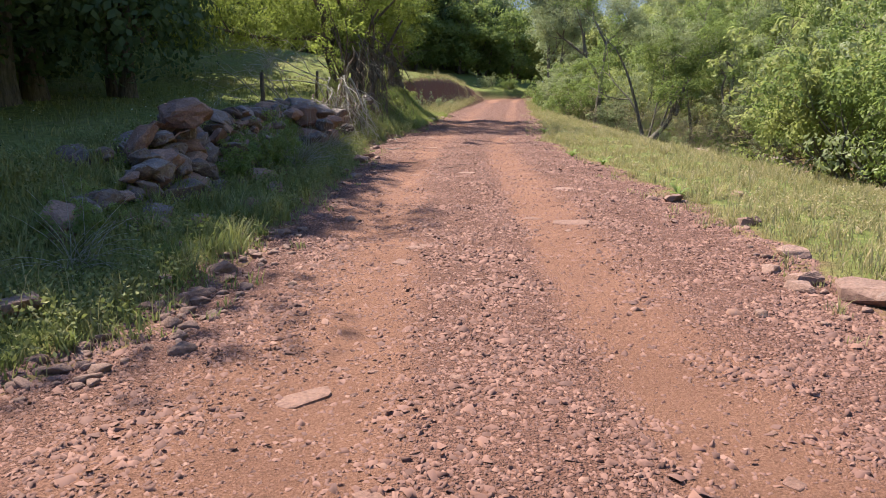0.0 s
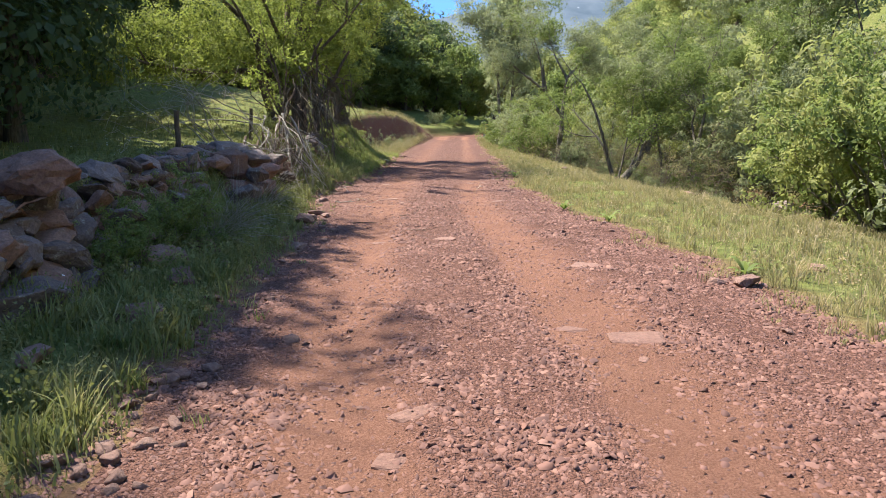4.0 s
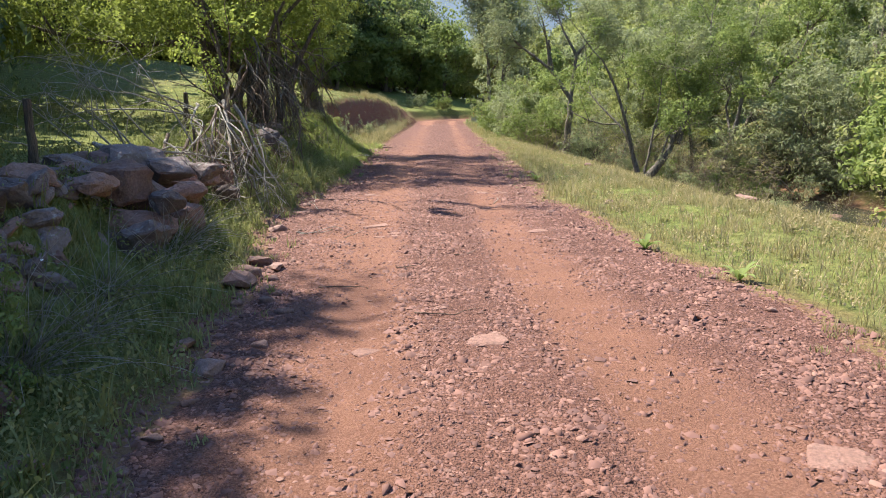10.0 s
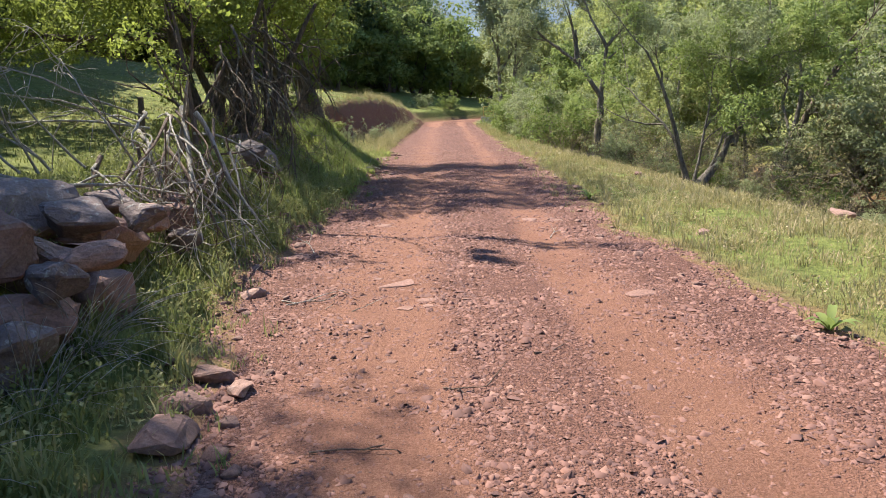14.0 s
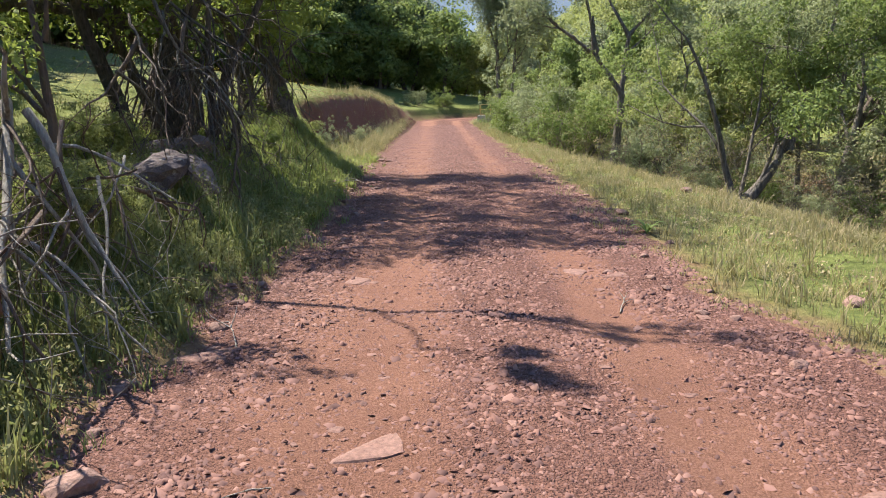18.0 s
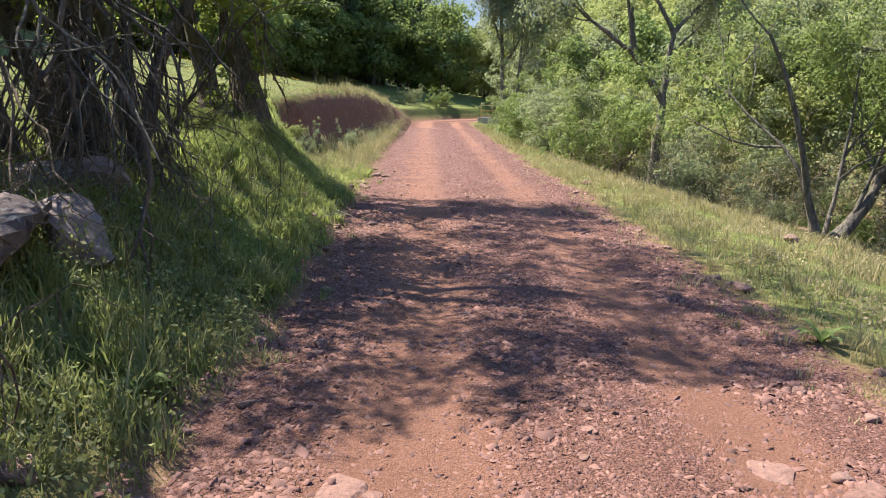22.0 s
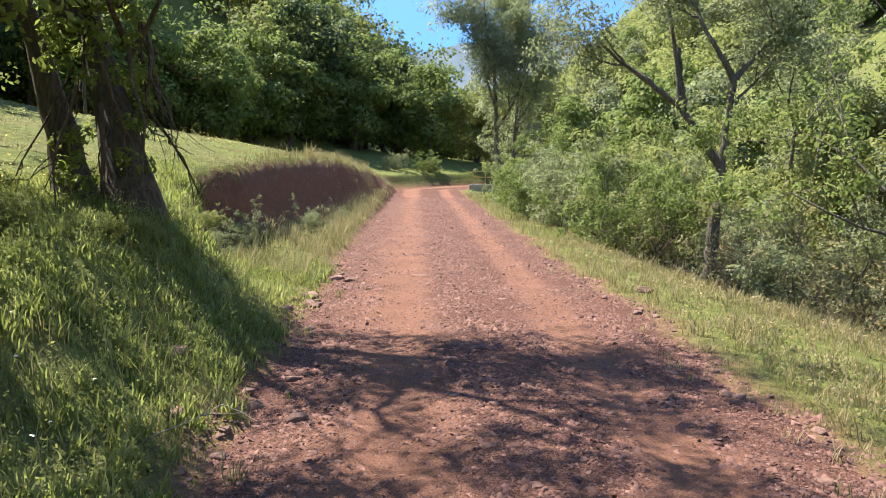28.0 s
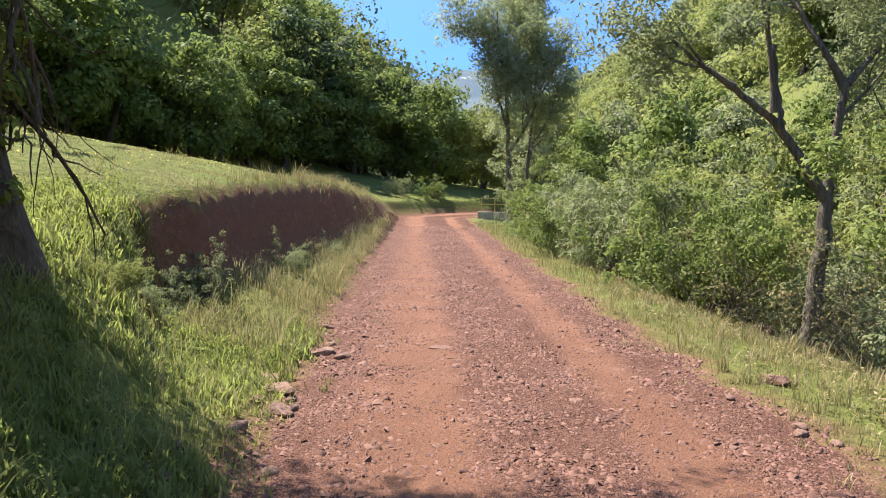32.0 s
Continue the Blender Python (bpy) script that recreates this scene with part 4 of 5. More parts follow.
def old_crown(p):
    """The many-stemmed tree's crown: thinned and cut by where its shadow lands on road and verge."""
    # where the sun throws each point of the crown onto the ground
    shadow_x, shadow_y = p[:, 0] + 0.51 * p[:, 2], p[:, 1] - 0.4 * p[:, 2]
    holes = ripple(p[:, 0] + p[:, 2] * 0.4, p[:, 1], 0.25, 21)
    need = np.where(shadow_x > -1.2, np.where(shadow_y < 18.7, 9.0, -0.5), np.where((shadow_x > -2.8) & (shadow_y > 17.6), 0.25, -2.0))
    return over_road(p) & ((p[:, 0] < -3.4) | (p[:, 1] > 20.2)) & ((p[:, 2] < 3.2) | (holes > need))


def low_crown(r):
    """Leafy sprays hanging low on the meadow side, a lit bough at their end, the thick mass about the stems, and high
    clumps added for shade.
    """
    # the last three blobs sit above the view, added to shade road and verge
    mid = np.concatenate([blob(r, 280, (-2.6, -0.9, 2.2), (2.5, 1.2, 0.9)), blob(r, 60, (-4.4, -1.2, 1.85), (1.0, 0.7, 0.5)), blob(r, 160, (-0.3, 0.2, 2.75), (1.6, 1.2, 1.0)),
                          blob(r, 90, (1.1, 1.3, 2.2), (0.7, 0.9, 0.85)), blob(r, 36, (0.1, -0.9, 2.0), (0.35, 0.25, 0.7)), blob(r, 75, (2.3, 1.0, 4.4), (1.4, 2.0, 0.6), 0.1), blob(r, 50, (-0.1, -1.15, 3.7), (1.9, 0.5, 0.5), 0.1), blob(r, 34, (-1.3, -2.3, 3.6), (0.9, 0.7, 0.5), 0.1)])
    mid[:, 2] += 0.22 * ripple(mid[:, 0], mid[:, 1], 0.45, 5)
    return lumps(r, mid, r.uniform(0.14, 0.34, len(mid)), 62)


plant("tree", "old many-stemmed roadside tree with lime green spring leaves", "tree", on_land(-3.4, 21.5, 0.1),
      [((0.1, -0.1, 0), (0.04, -0.06, 1), 2.5, 0.19), ((-0.4, 0.55, 0), (-0.12, 0.1, 1), 2.6, 0.13), ((0.4, 0.25, 0), (0.12, 0.1, 1), 2.4, 0.08), ((0.3, -0.35, 0), (0.1, -0.2, 1), 2.5, 0.07), ((-0.45, -0.2, 0), (-0.18, -0.15, 1), 2.7, 0.11), ((0.1, 0.75, 0), (0.1, 0.3, 1), 2.5, 0.1), ((-0.25, 0.3, 0), (0.02, 0.05, 1), 2.6, 0.09), ((0.5, -0.1, 0), (0.12, -0.05, 1), 2.3, 0.06), ((0.2, 0.3, 1.5), (0.75, 0.3, 1.0), 2.8, 0.05), ((-0.3, -0.3, 1.5), (-1.0, -0.35, 0.45), 3.4, 0.08), ((-0.1, -0.4, 1.2), (-0.35, -0.95, 0.8), 2.6, 0.07), ((-0.4, -0.4, 1.9), (-0.45, -0.75, 1.0), 3.0, 0.08), ((0.1, 0.4, 2.3), (0.2, 0.3, 1), 3.4, 0.09), ((0, 0.2, 2.3), (0.3, 0.05, 1), 3.4, 0.09), ((-0.2, 0.2, 2.3), (-0.1, 0.3, 1), 3.3, 0.09)],
      LEAF_HEDGE, BARK, 31000, 0.068, 1, levels=3, fork=3, bend=0.4, lift=0.04, wide=0.85, scatter=0.15, free=old_crown, extra=low_crown)
plant("tree", "young sapling with bright green leaves beside the brush heap", "tree", on_land(-2.62, 17.0, 0.05), [((0, 0, 0), (0.08, -0.03, 1), 1.9, 0.04), ((0.02, 0, 1.2), (0.3, -0.3, 0.8), 0.9, 0.015)],
      LEAF_LIME, VINE, 1300, 0.055, 77, levels=2, fork=3, bend=0.25, lift=0.08, wide=0.6, shrink=0.45, scatter=0.06, spray=22, puff=0.07)


def trunk_shoots(r):
    """Small leafy shoots that cover the gnarled trunk, the boughs over its fork, and clumps added to shade the road."""
    a, h, q = r.uniform(0, 6.28, 60), r.uniform(0.3, 2.6, 60), r.uniform(0.3, 0.45, 60)
    shoots = np.stack([np.cos(a) * q - 0.2, np.sin(a) * q, h], 1)
    # the last blob is added over the road for the shade it casts
    mid = np.concatenate([shoots, blob(r, 110, (-0.5, 0.2, 3.5), (1.7, 1.2, 0.9)), blob(r, 30, (1.0, -0.2, 3.0), (0.6, 0.7, 0.5)), blob(r, 60, (1.1, 0.3, 4.2), (1.5, 1.2, 0.6), 0.1)])
    return lumps(r, mid, np.where(np.arange(len(mid)) < 60, 0.1, r.uniform(0.16, 0.32, len(mid))), 40)


plant("tree", "old gnarled roadside tree with thick twin trunks", "tree", on_land(-2.95, 26.1, 0.1),
      [((0, 0, 0), (0.03, 0.02, 1), 2.1, 0.25), ((-0.5, 0.15, 0), (-0.08, 0.05, 1), 2.2, 0.2), ((0.05, -0.1, 1.9), (0.15, -0.15, 1), 3.2, 0.07), ((-0.1, 0.1, 1.9), (0.25, 0.05, 1), 3.0, 0.06), ((-0.45, 0.15, 1.7), (-0.75, 0.15, 0.9), 2.6, 0.09), ((-0.5, 0.2, 1.9), (-0.4, 0.1, 1), 3.0, 0.09), ((0.05, -0.05, 1.4), (0.75, -0.3, 1.1), 2.7, 0.022), ((0.05, -0.1, 1.6), (0.3, -0.8, 1.0), 2.4, 0.022)],
      LEAF_HEDGE, BARK, 25000, 0.068, 2, levels=3, fork=3, bend=0.45, lift=0.05, wide=0.85, scatter=0.15, free=lambda p: over_road(p) & (p[:, 1] < 27.6), extra=trunk_shoots)


def herbs(name, label, mat, seed, n, y0, y1, d0, d1, sign, tall, leaf):
    """Low broad-leaved herbs in clumps."""
    rng = np.random.default_rng(seed)
    m = n // 14
    y = rng.uniform(y0, y1, m)
    d = rng.uniform(d0, d1, m)
    x = edge_left(y) - d if sign < 0 else edge_right(y) + d
    keep = ripple(x, y, 0.5, seed) + 0.5 * ripple(x, y, 1.7, seed + 3) > rng.uniform(-0.6, 0.4, m)
    x, y = np.repeat(x[keep], 14), np.repeat(y[keep], 14)
    h = tall * rng.random(len(x)) ** 1.3
    x, y = x + rng.normal(0, 0.035 + 0.2 * h, len(x)), y + rng.normal(0, 0.035 + 0.2 * h, len(x))
    v, f = leaves(rng, np.stack([x, y, land(x, y) + 0.01 + h], 1), leaf, 0.0, 0.55)
    tagged(new(name, mesh_of(name, v, f, mat)), label, "weeds", kind="stuff")


herbs("weeds", "low broad-leaved weeds among the grass of the bank", GRASS_M, 45, 120000, 1.5, 20.5, 0.15, 2.6, -1, 0.18, 0.03)
herbs("weeds", "bright leafy weeds on the bank below the old trees", BANK_M, 50, 42000, 19.8, 30, 0.15, 2.8, -1, 0.14, 0.024)
herbs("weeds", "low green weeds in the sunlit verge", SUNGRASS_M, 46, 70000, 3, 36, 0.4, 4.2, 1, 0.11, 0.03)
herbs("weeds", "pale dry weeds below the earth bank", DRYGRASS_M, 47, 18000, 29, 44, 0.12, 0.85, -1, 0.3, 0.02)


def dead_branch(name, label, at, way, length, radius, seed, mat=DEADWOOD, lift=-0.06, levels=2, fork=3, bend=0.5, group="dead branches", clear=False):
    rng = np.random.default_rng(seed)
    made, _ = grow(rng, (0, 0, 0), way, length, radius, levels, fork, bend, lift, 0.6, 0.7)
    if clear:
        ok = lambda q: (q[:, 0] + at[0] < -1.6 - 0.35 * np.maximum(q[:, 2] + at[2] - 0.5, 0)).all()
        made = [made[0]] + [m for m in made[1:] if ok(m[1])]
        if not ok(made[0][1]):
            return
    ob = new(name, mesh_of(name, *tubes([made[0][1:3]], 6), mat, True))
    ob.location = at
    for _, p, r, _ in made[1:]:
        part("twig", mesh_of("twig", *tubes([(p, r)], 4), mat, True), ob)
    tagged(ob, label, "branch", group)


rng = np.random.default_rng(8)
for k in range(44):
    at = (-2.5 + rng.normal(0, 0.25), 16.0 + rng.normal(0, 0.45), 0.75 + rng.uniform(0, 0.65))
    dead_branch("dead_branch", "pale bare dead branch heaped over the bank", at, (rng.uniform(0.1, 0.9), rng.normal(-0.5, 0.5), rng.normal(-0.2, 0.35)), rng.uniform(0.7, 1.2), rng.uniform(0.01, 0.024), 100 + k, VINE if k % 2 else DEADWOOD, clear=True)
for k in range(8):
    at = (-3.5 + rng.normal(0, 0.4), 15.8 + rng.normal(0, 0.6), 0.9)
    dead_branch("dead_branch", "thin grey dead branch sticking up from the brush heap", at, (rng.uniform(-1, 0.1), rng.normal(-0.6, 0.4), rng.uniform(0.5, 1.0)), rng.uniform(0.7, 1.2), 0.012, 330 + k, lift=-0.03, clear=True)
for k in range(30):
    at = (-2.85 + rng.normal(0, 0.22), 20.4 + rng.normal(0, 0.7), rng.uniform(1.5, 2.5))
    dead_branch("hanging_branch", "dark bare twiggy branch drooping from the roadside tree", at, (rng.uniform(0.0, 0.7), rng.normal(-0.4, 0.5), -0.3), rng.uniform(0.9, 1.6), rng.uniform(0.012, 0.024), 560 + k, (BARK, VINE, BARK_GREY)[k % 3], -0.16, 2, 3, 0.8, "hanging branches")
for k in range(12):
    q = rng.uniform(0, 6.28)
    cx, cy = -3.3, 21.6
    x, y = cx + 0.7 * math.cos(q), cy + 0.7 * math.sin(q)
    dead_branch("sucker", "thin dark upright shoot growing from the tree's foot", (x, y, height(x, y) - 0.05), (rng.normal(0, 0.22), rng.normal(0, 0.22), 1), rng.uniform(1.2, 2.3), rng.uniform(0.01, 0.022), 230 + k, BARK, 0.0, 1, 3, 0.4, "tree suckers")
for k, (x, y, a, ln) in enumerate([(-1.25, 14.35, -0.5, 0.7), (-0.65, 12.0, 0.1, 0.45), (-1.2, 14.25, 0.2, 0.5), (-0.1, 12.65, -0.6, 0.3), (-1.3, 16.1, 1.9, 0.45), (0.1, 11.2, -0.4, 0.35), (1.0, 16.7, 1.2, 0.25), (-1.35, 18.9, 0.5, 0.4), (-1.7, 22.6, 0.8, 0.6), (0.4, 13.1, 0.5, 0.25)]):
    dead_branch("twig", "dry bare twig lying on the gravel", (x, y, height(x, y) + 0.008), (math.cos(a), math.sin(a), 0.0), ln * 0.8, 0.0055, 190 + k, VINE if k % 2 else DEADWOOD, lift=0.0, levels=1, fork=2, bend=0.3, group="twigs on the road")


# thick pale boughs thrown over the heap, and the tangle round the old trunk
for k, (at, way, ln, r) in enumerate([((-2.45, 16.2, 1.4), (0.45, -0.7, -0.8), 1.5, 0.03), ((-2.5, 16.2, 1.0), (0.05, -0.3, 0.7), 0.7, 0.03), ((-2.3, 16.1, 1.35), (0.35, -0.2, -0.8), 1.1, 0.026), ((-3.6, 15.0, 0.95), (1.0, -0.25, -0.1), 1.5, 0.024), ((-3.4, 14.6, 0.95), (1.0, 0.2, -0.15), 1.4, 0.02), ((-3.0, 16.8, 1.3), (-1.0, -0.5, 0.35), 2.0, 0.014), ((-3.0, 16.8, 1.2), (-1.0, -0.7, 0.15), 2.1, 0.014), ((-3.1, 16.6, 1.25), (-0.9, -0.2, 0.5), 1.8, 0.012)]):
    dead_branch("dead_branch", "thick pale weathered bough lying over the brush heap", at, way, ln, r, 420 + k, lift=-0.05, levels=1, fork=3, bend=0.42)
for k in range(26):
    at = (-3.05 + rng.normal(0, 0.22), 21.1 + rng.normal(0, 0.35), rng.uniform(1.5, 2.7))
    dead_branch("vine", "brown dry vine tangled round the old trunk", at, (rng.normal(0.1, 0.5), rng.normal(-0.3, 0.5), -0.5), rng.uniform(0.7, 1.3), rng.uniform(0.008, 0.018), 450 + k, VINE, -0.15, 1, 3, 0.6, "vines on the trunk")
for k in range(16):
    q = rng.uniform(0, 6.28)
    dead_branch("vine", "brown dry vine hanging round the gnarled trunk", (-3.1 + 0.3 * math.cos(q), 26.1 + 0.3 * math.sin(q), rng.uniform(1.9, 3.0)), (0.3 * math.cos(q), 0.3 * math.sin(q), -0.6), rng.uniform(0.7, 1.4), rng.uniform(0.012, 0.026), 640 + k, (BARK, VINE)[k % 2], -0.15, 1, 3, 0.6, "vines on the trunk")
plant("branch", "long thin leafy branch reaching out high over the road", "branch", (-3.6, 18.78, 4.35), [((0, 0, 0), (1.0, -0.33, 0.0), 3.2, 0.028), ((1.5, -0.5, 0.0), (0.9, -0.45, -0.02), 1.4, 0.014)],
      LEAF_LIME, BARK, 800, 0.055, 492, levels=1, fork=5, bend=0.1, lift=0.0, wide=0.3, shrink=0.35, scatter=0.03, spray=14, puff=0.045, group="hanging branches", boles=[([(0.1, 2.3, -1.4), (0.0, 1.2, -0.6), (0, 0, 0)], 0.05, 0.03)])
plant("branch", "leafy branch end hanging out over the road", "branch", (-2.45, 17.75, 4.3), [((0, 0, 0), (1.0, -0.6, 0.0), 0.55, 0.012)],
      LEAF_LIME, BARK, 1100, 0.055, 493, levels=2, fork=3, bend=0.2, lift=0.0, wide=0.5, shrink=0.5, scatter=0.03, spray=14, puff=0.055, group="hanging branches", boles=[([(-0.3, 0.75, 0.05), (-0.1, 0.4, 0.1), (0, 0, 0)], 0.012, 0.01)])


def post(x, y, tall, lean, label):
    bm = bmesh.new()
    bmesh.ops.create_cone(bm, segments=9, radius1=0.045, radius2=0.032, depth=tall, cap_ends=True)
    bmesh.ops.subdivide_edges(bm, edges=[e for e in bm.edges if abs(e.verts[0].co.z - e.verts[1].co.z) > 0.1], cuts=6)
    for v in bm.verts:
        q = noise.noise(v.co * 5 + Vector((x, y, 0)))
        v.co.x += 0.02 * q
        v.co.y += 0.02 * noise.noise(v.co * 4 + Vector((y, x, 3)))
    me = bpy.data.meshes.new("fence_post")
    bm.to_mesh(me)
    bm.free()
    me.materials.append(BARK)
    ob = new("fence_post", me)
    ob.matrix_world = Matrix.Translation((x, y, height(x, y) + tall / 2 - 0.08)) @ Euler((lean, lean * 0.5, 0)).to_matrix().to_4x4()
    tagged(ob, label, "fence post", "fence posts")


post(-3.05, 12.7, 0.8, 0.05, "old dark mossy wooden fence post in the meadow")
post(-8.3, 38.0, 1.2, -0.03, "slim weathered wooden post standing in the meadow")
post(-3.5, 17.9, 0.9, 0.15, "broken dark wooden post behind the bank")


# ---- small flowers ----
def flowers(name, label, colour, seed, n, y0, y1, d0, d1, lift, size):
    rng = np.random.default_rng(seed)
    y = rng.uniform(y0, y1, n)
    x = edge_left(y) - rng.uniform(d0, d1, n)
    keep = ripple(x, y, 0.8, seed) > rng.uniform(-0.3, 0.5, n)
    x, y = x[keep], y[keep]
    z = land(x, y) + lift * rng.uniform(0.7, 1.2, len(x))
    m, t, b = material(name)
    b.inputs["Base Color"].default_value = (*colour, 1)
    b.inputs["Roughness"].default_value = 0.7
    a = rng.uniform(0, 6.28, len(x))
    ring = np.stack([np.stack([np.cos(a + k * math.pi / 2), np.sin(a + k * math.pi / 2), rng.normal(0, 0.3, len(x))], 1) for k in range(4)], 1) * size
    v = np.stack([x, y, z], 1)[:, None, :] + ring
    tagged(new(name, mesh_of(name, v.reshape(-1, 3), np.arange(len(x) * 4).reshape(-1, 4), m)), label, "flowers", kind="stuff")


flowers("yellow_flowers", "small yellow flowers scattered in the meadow", (0.75, 0.55, 0.03), 81, 2000, 24, 36, 2.2, 6.5, 0.12, 0.011)
flowers("white_flowers", "small white flowers in the bank's grass", (0.8, 0.8, 0.76), 82, 220, 3, 24, 0.5, 4.5, 0.2, 0.012)

# ---- creekside trees ----
CREEK_TREES = [
    (5.55, 25.9, [((0, 0, 0), (0.95, 0.2, 0.75), 1.5, 0.11), ((0.75, 0.15, 0.85), (0.25, 0.1, 1), 2.4, 0.07), ((-0.1, 0.1, 0), (-0.28, 0.2, 1), 2.9, 0.06), ((0.0, 0.15, 0), (0.1, 0.1, 1), 2.4, 0.035), ((0.15, 0.1, 0.15), (0.6, -0.2, 0.8), 1.9, 0.035)], LEAF_MID, BARK_GREY, 26000, 0.062, 1.12),
    (7.6, 27.0, [((0, 0, 0), (0.8, 0, 0.8), 2.4, 0.12), ((0.35, 0.1, 0.4), (0.15, 0.2, 1), 2.8, 0.08), ((-0.2, 0.2, 0), (-0.5, 0.2, 1), 2.6, 0.06)], LEAF_GREY, BARK_GREY, 24000, 0.06, 1.1),
    (9.3, 29.2, [((0, 0, 0), (0.1, 0, 1), 3.0, 0.1), ((0.3, 0, 0), (0.5, 0, 1), 2.8, 0.08)], LEAF_MID, BARK, 24000, 0.065, 1.15),
    (6.6, 33.5, [((0, 0, 0), (0, 0, 1), 2.8, 0.07), ((0.3, 0.1, 0), (0.3, 0, 1), 2.8, 0.06)], LEAF_GREY, BARK_GREY, 22000, 0.065, 1.2),
    (11.5, 24.5, [((0, 0, 0), (0, 0, 1), 3.2, 0.12)], LEAF_GREY, BARK, 20000, 0.07, 1.15),
    (13.5, 30.5, [((0, 0, 0), (-0.1, 0, 1), 3.4, 0.12)], LEAF_GREY, BARK, 18000, 0.08, 1.3),
]
for k, (x, y, stems, leaf_mat, bark, count, leaf, size) in enumerate(CREEK_TREES):
    t = plant("tree", "slender creekside willow with a crooked forked trunk" if leaf_mat is LEAF_GREY else "crooked leaning creekside tree with small green leaves", "tree",
              on_land(x, y, 0.08), stems, leaf_mat, bark, count, leaf, 210 + k, levels=3, fork=2, bend=0.38, lift=0.08, wide=0.7, scatter=0.13, narrow=0.45, group="creekside trees", spray=36, puff=0.1)
    t.scale = (size, size, size)


plant("tree", "slender forked willow with an airy crown by the road", "tree", on_land(4.28, 30.75, 0.08), [((-1.0, 0.1, 3.3), (-0.9, 0.2, 0.6), 1.2, 0.04), ((-0.55, 0, 3.0), (-0.05, 0.1, 1), 2.3, 0.04), ((0.3, 0, 3.3), (-0.5, 0.1, 0.9), 1.8, 0.045), ((0.32, 0, 3.35), (0.55, 0.1, 0.6), 1.5, 0.04), ((0.25, 0.1, 2.9), (0.8, 0.5, 0.7), 1.2, 0.03)], LEAF_GREY, BARK_GREY, 18000, 0.07, 266,
      levels=2, fork=3, bend=0.3, lift=0.03, wide=0.8, scatter=0.16, narrow=0.42, shrink=0.62, group="creekside trees", puff=0.13,
      boles=[([(0, 0, 0), (0.05, 0, 0.6), (0.1, 0, 1.3), (0.16, 0, 1.95)], 0.12, 0.085), ([(0.16, 0, 1.93), (-0.1, 0.03, 2.35), (-0.5, 0.05, 2.9), (-1.0, 0.1, 3.3)], 0.075, 0.04), ([(-0.42, 0.04, 2.75), (-0.5, 0.05, 3.2), (-0.56, 0.05, 3.8)], 0.045, 0.03), ([(0.16, 0, 1.93), (0.2, 0, 2.5), (0.3, 0, 3.35)], 0.07, 0.045)])


def bush(leaf_mat, seed, label, count=13000, leaf=0.06, stems=7, tall=1.3, narrow=0.5, bark=BARK_GREY):
    rng = np.random.default_rng(seed)
    made = []
    for _ in range(stems):
        a = rng.uniform(0, 6.28)
        made.append(((math.cos(a) * 0.15, math.sin(a) * 0.15, 0), (math.cos(a) * 0.75, math.sin(a) * 0.75, 1), tall * rng.uniform(0.6, 1.1), 0.022))
    return plant("bush", label, "bush", (0, 0, -50), made, leaf_mat, bark, count, leaf, seed, levels=2, fork=3, bend=0.4, lift=0.06, wide=1.0, scatter=0.11, narrow=narrow, sides=5, spray=44, puff=0.085)


THICKET = bark_material("thicket_stem", (0.11, 0.085, 0.06), (0.34, 0.27, 0.2))
KINDS = [bush(LEAF_GREY, 301, "dense grey-green willow bush beside the creek", narrow=0.45), bush(LEAF_MID, 302, "dense leafy green bush beside the creek"),
         bush(LEAF_OLIVE, 303, "bright yellow-green bush on the creek bank"), bush(LEAF_GREY, 304, "loose olive-green willow bush with bare stems", 7000, narrow=0.45)]
DRYBUSH = plant("bush", "bare grey-brown thicket of dry stems by the creek", "bush", (0, 0, -50), [((0.1 * math.cos(q), 0.1 * math.sin(q), 0), (math.cos(q), math.sin(q), 0.9), 0.7 + 0.2 * (k % 3), 0.012) for k, q in enumerate([0.1, 0.8, 1.5, 2.3, 3.0, 3.9, 4.6, 5.5])],
                DRYGRASS_M, THICKET, 1200, 0.045, 305, levels=2, fork=4, bend=0.5, lift=0.02, wide=1.0, scatter=0.12, sides=4)
KINDS.append(DRYBUSH)
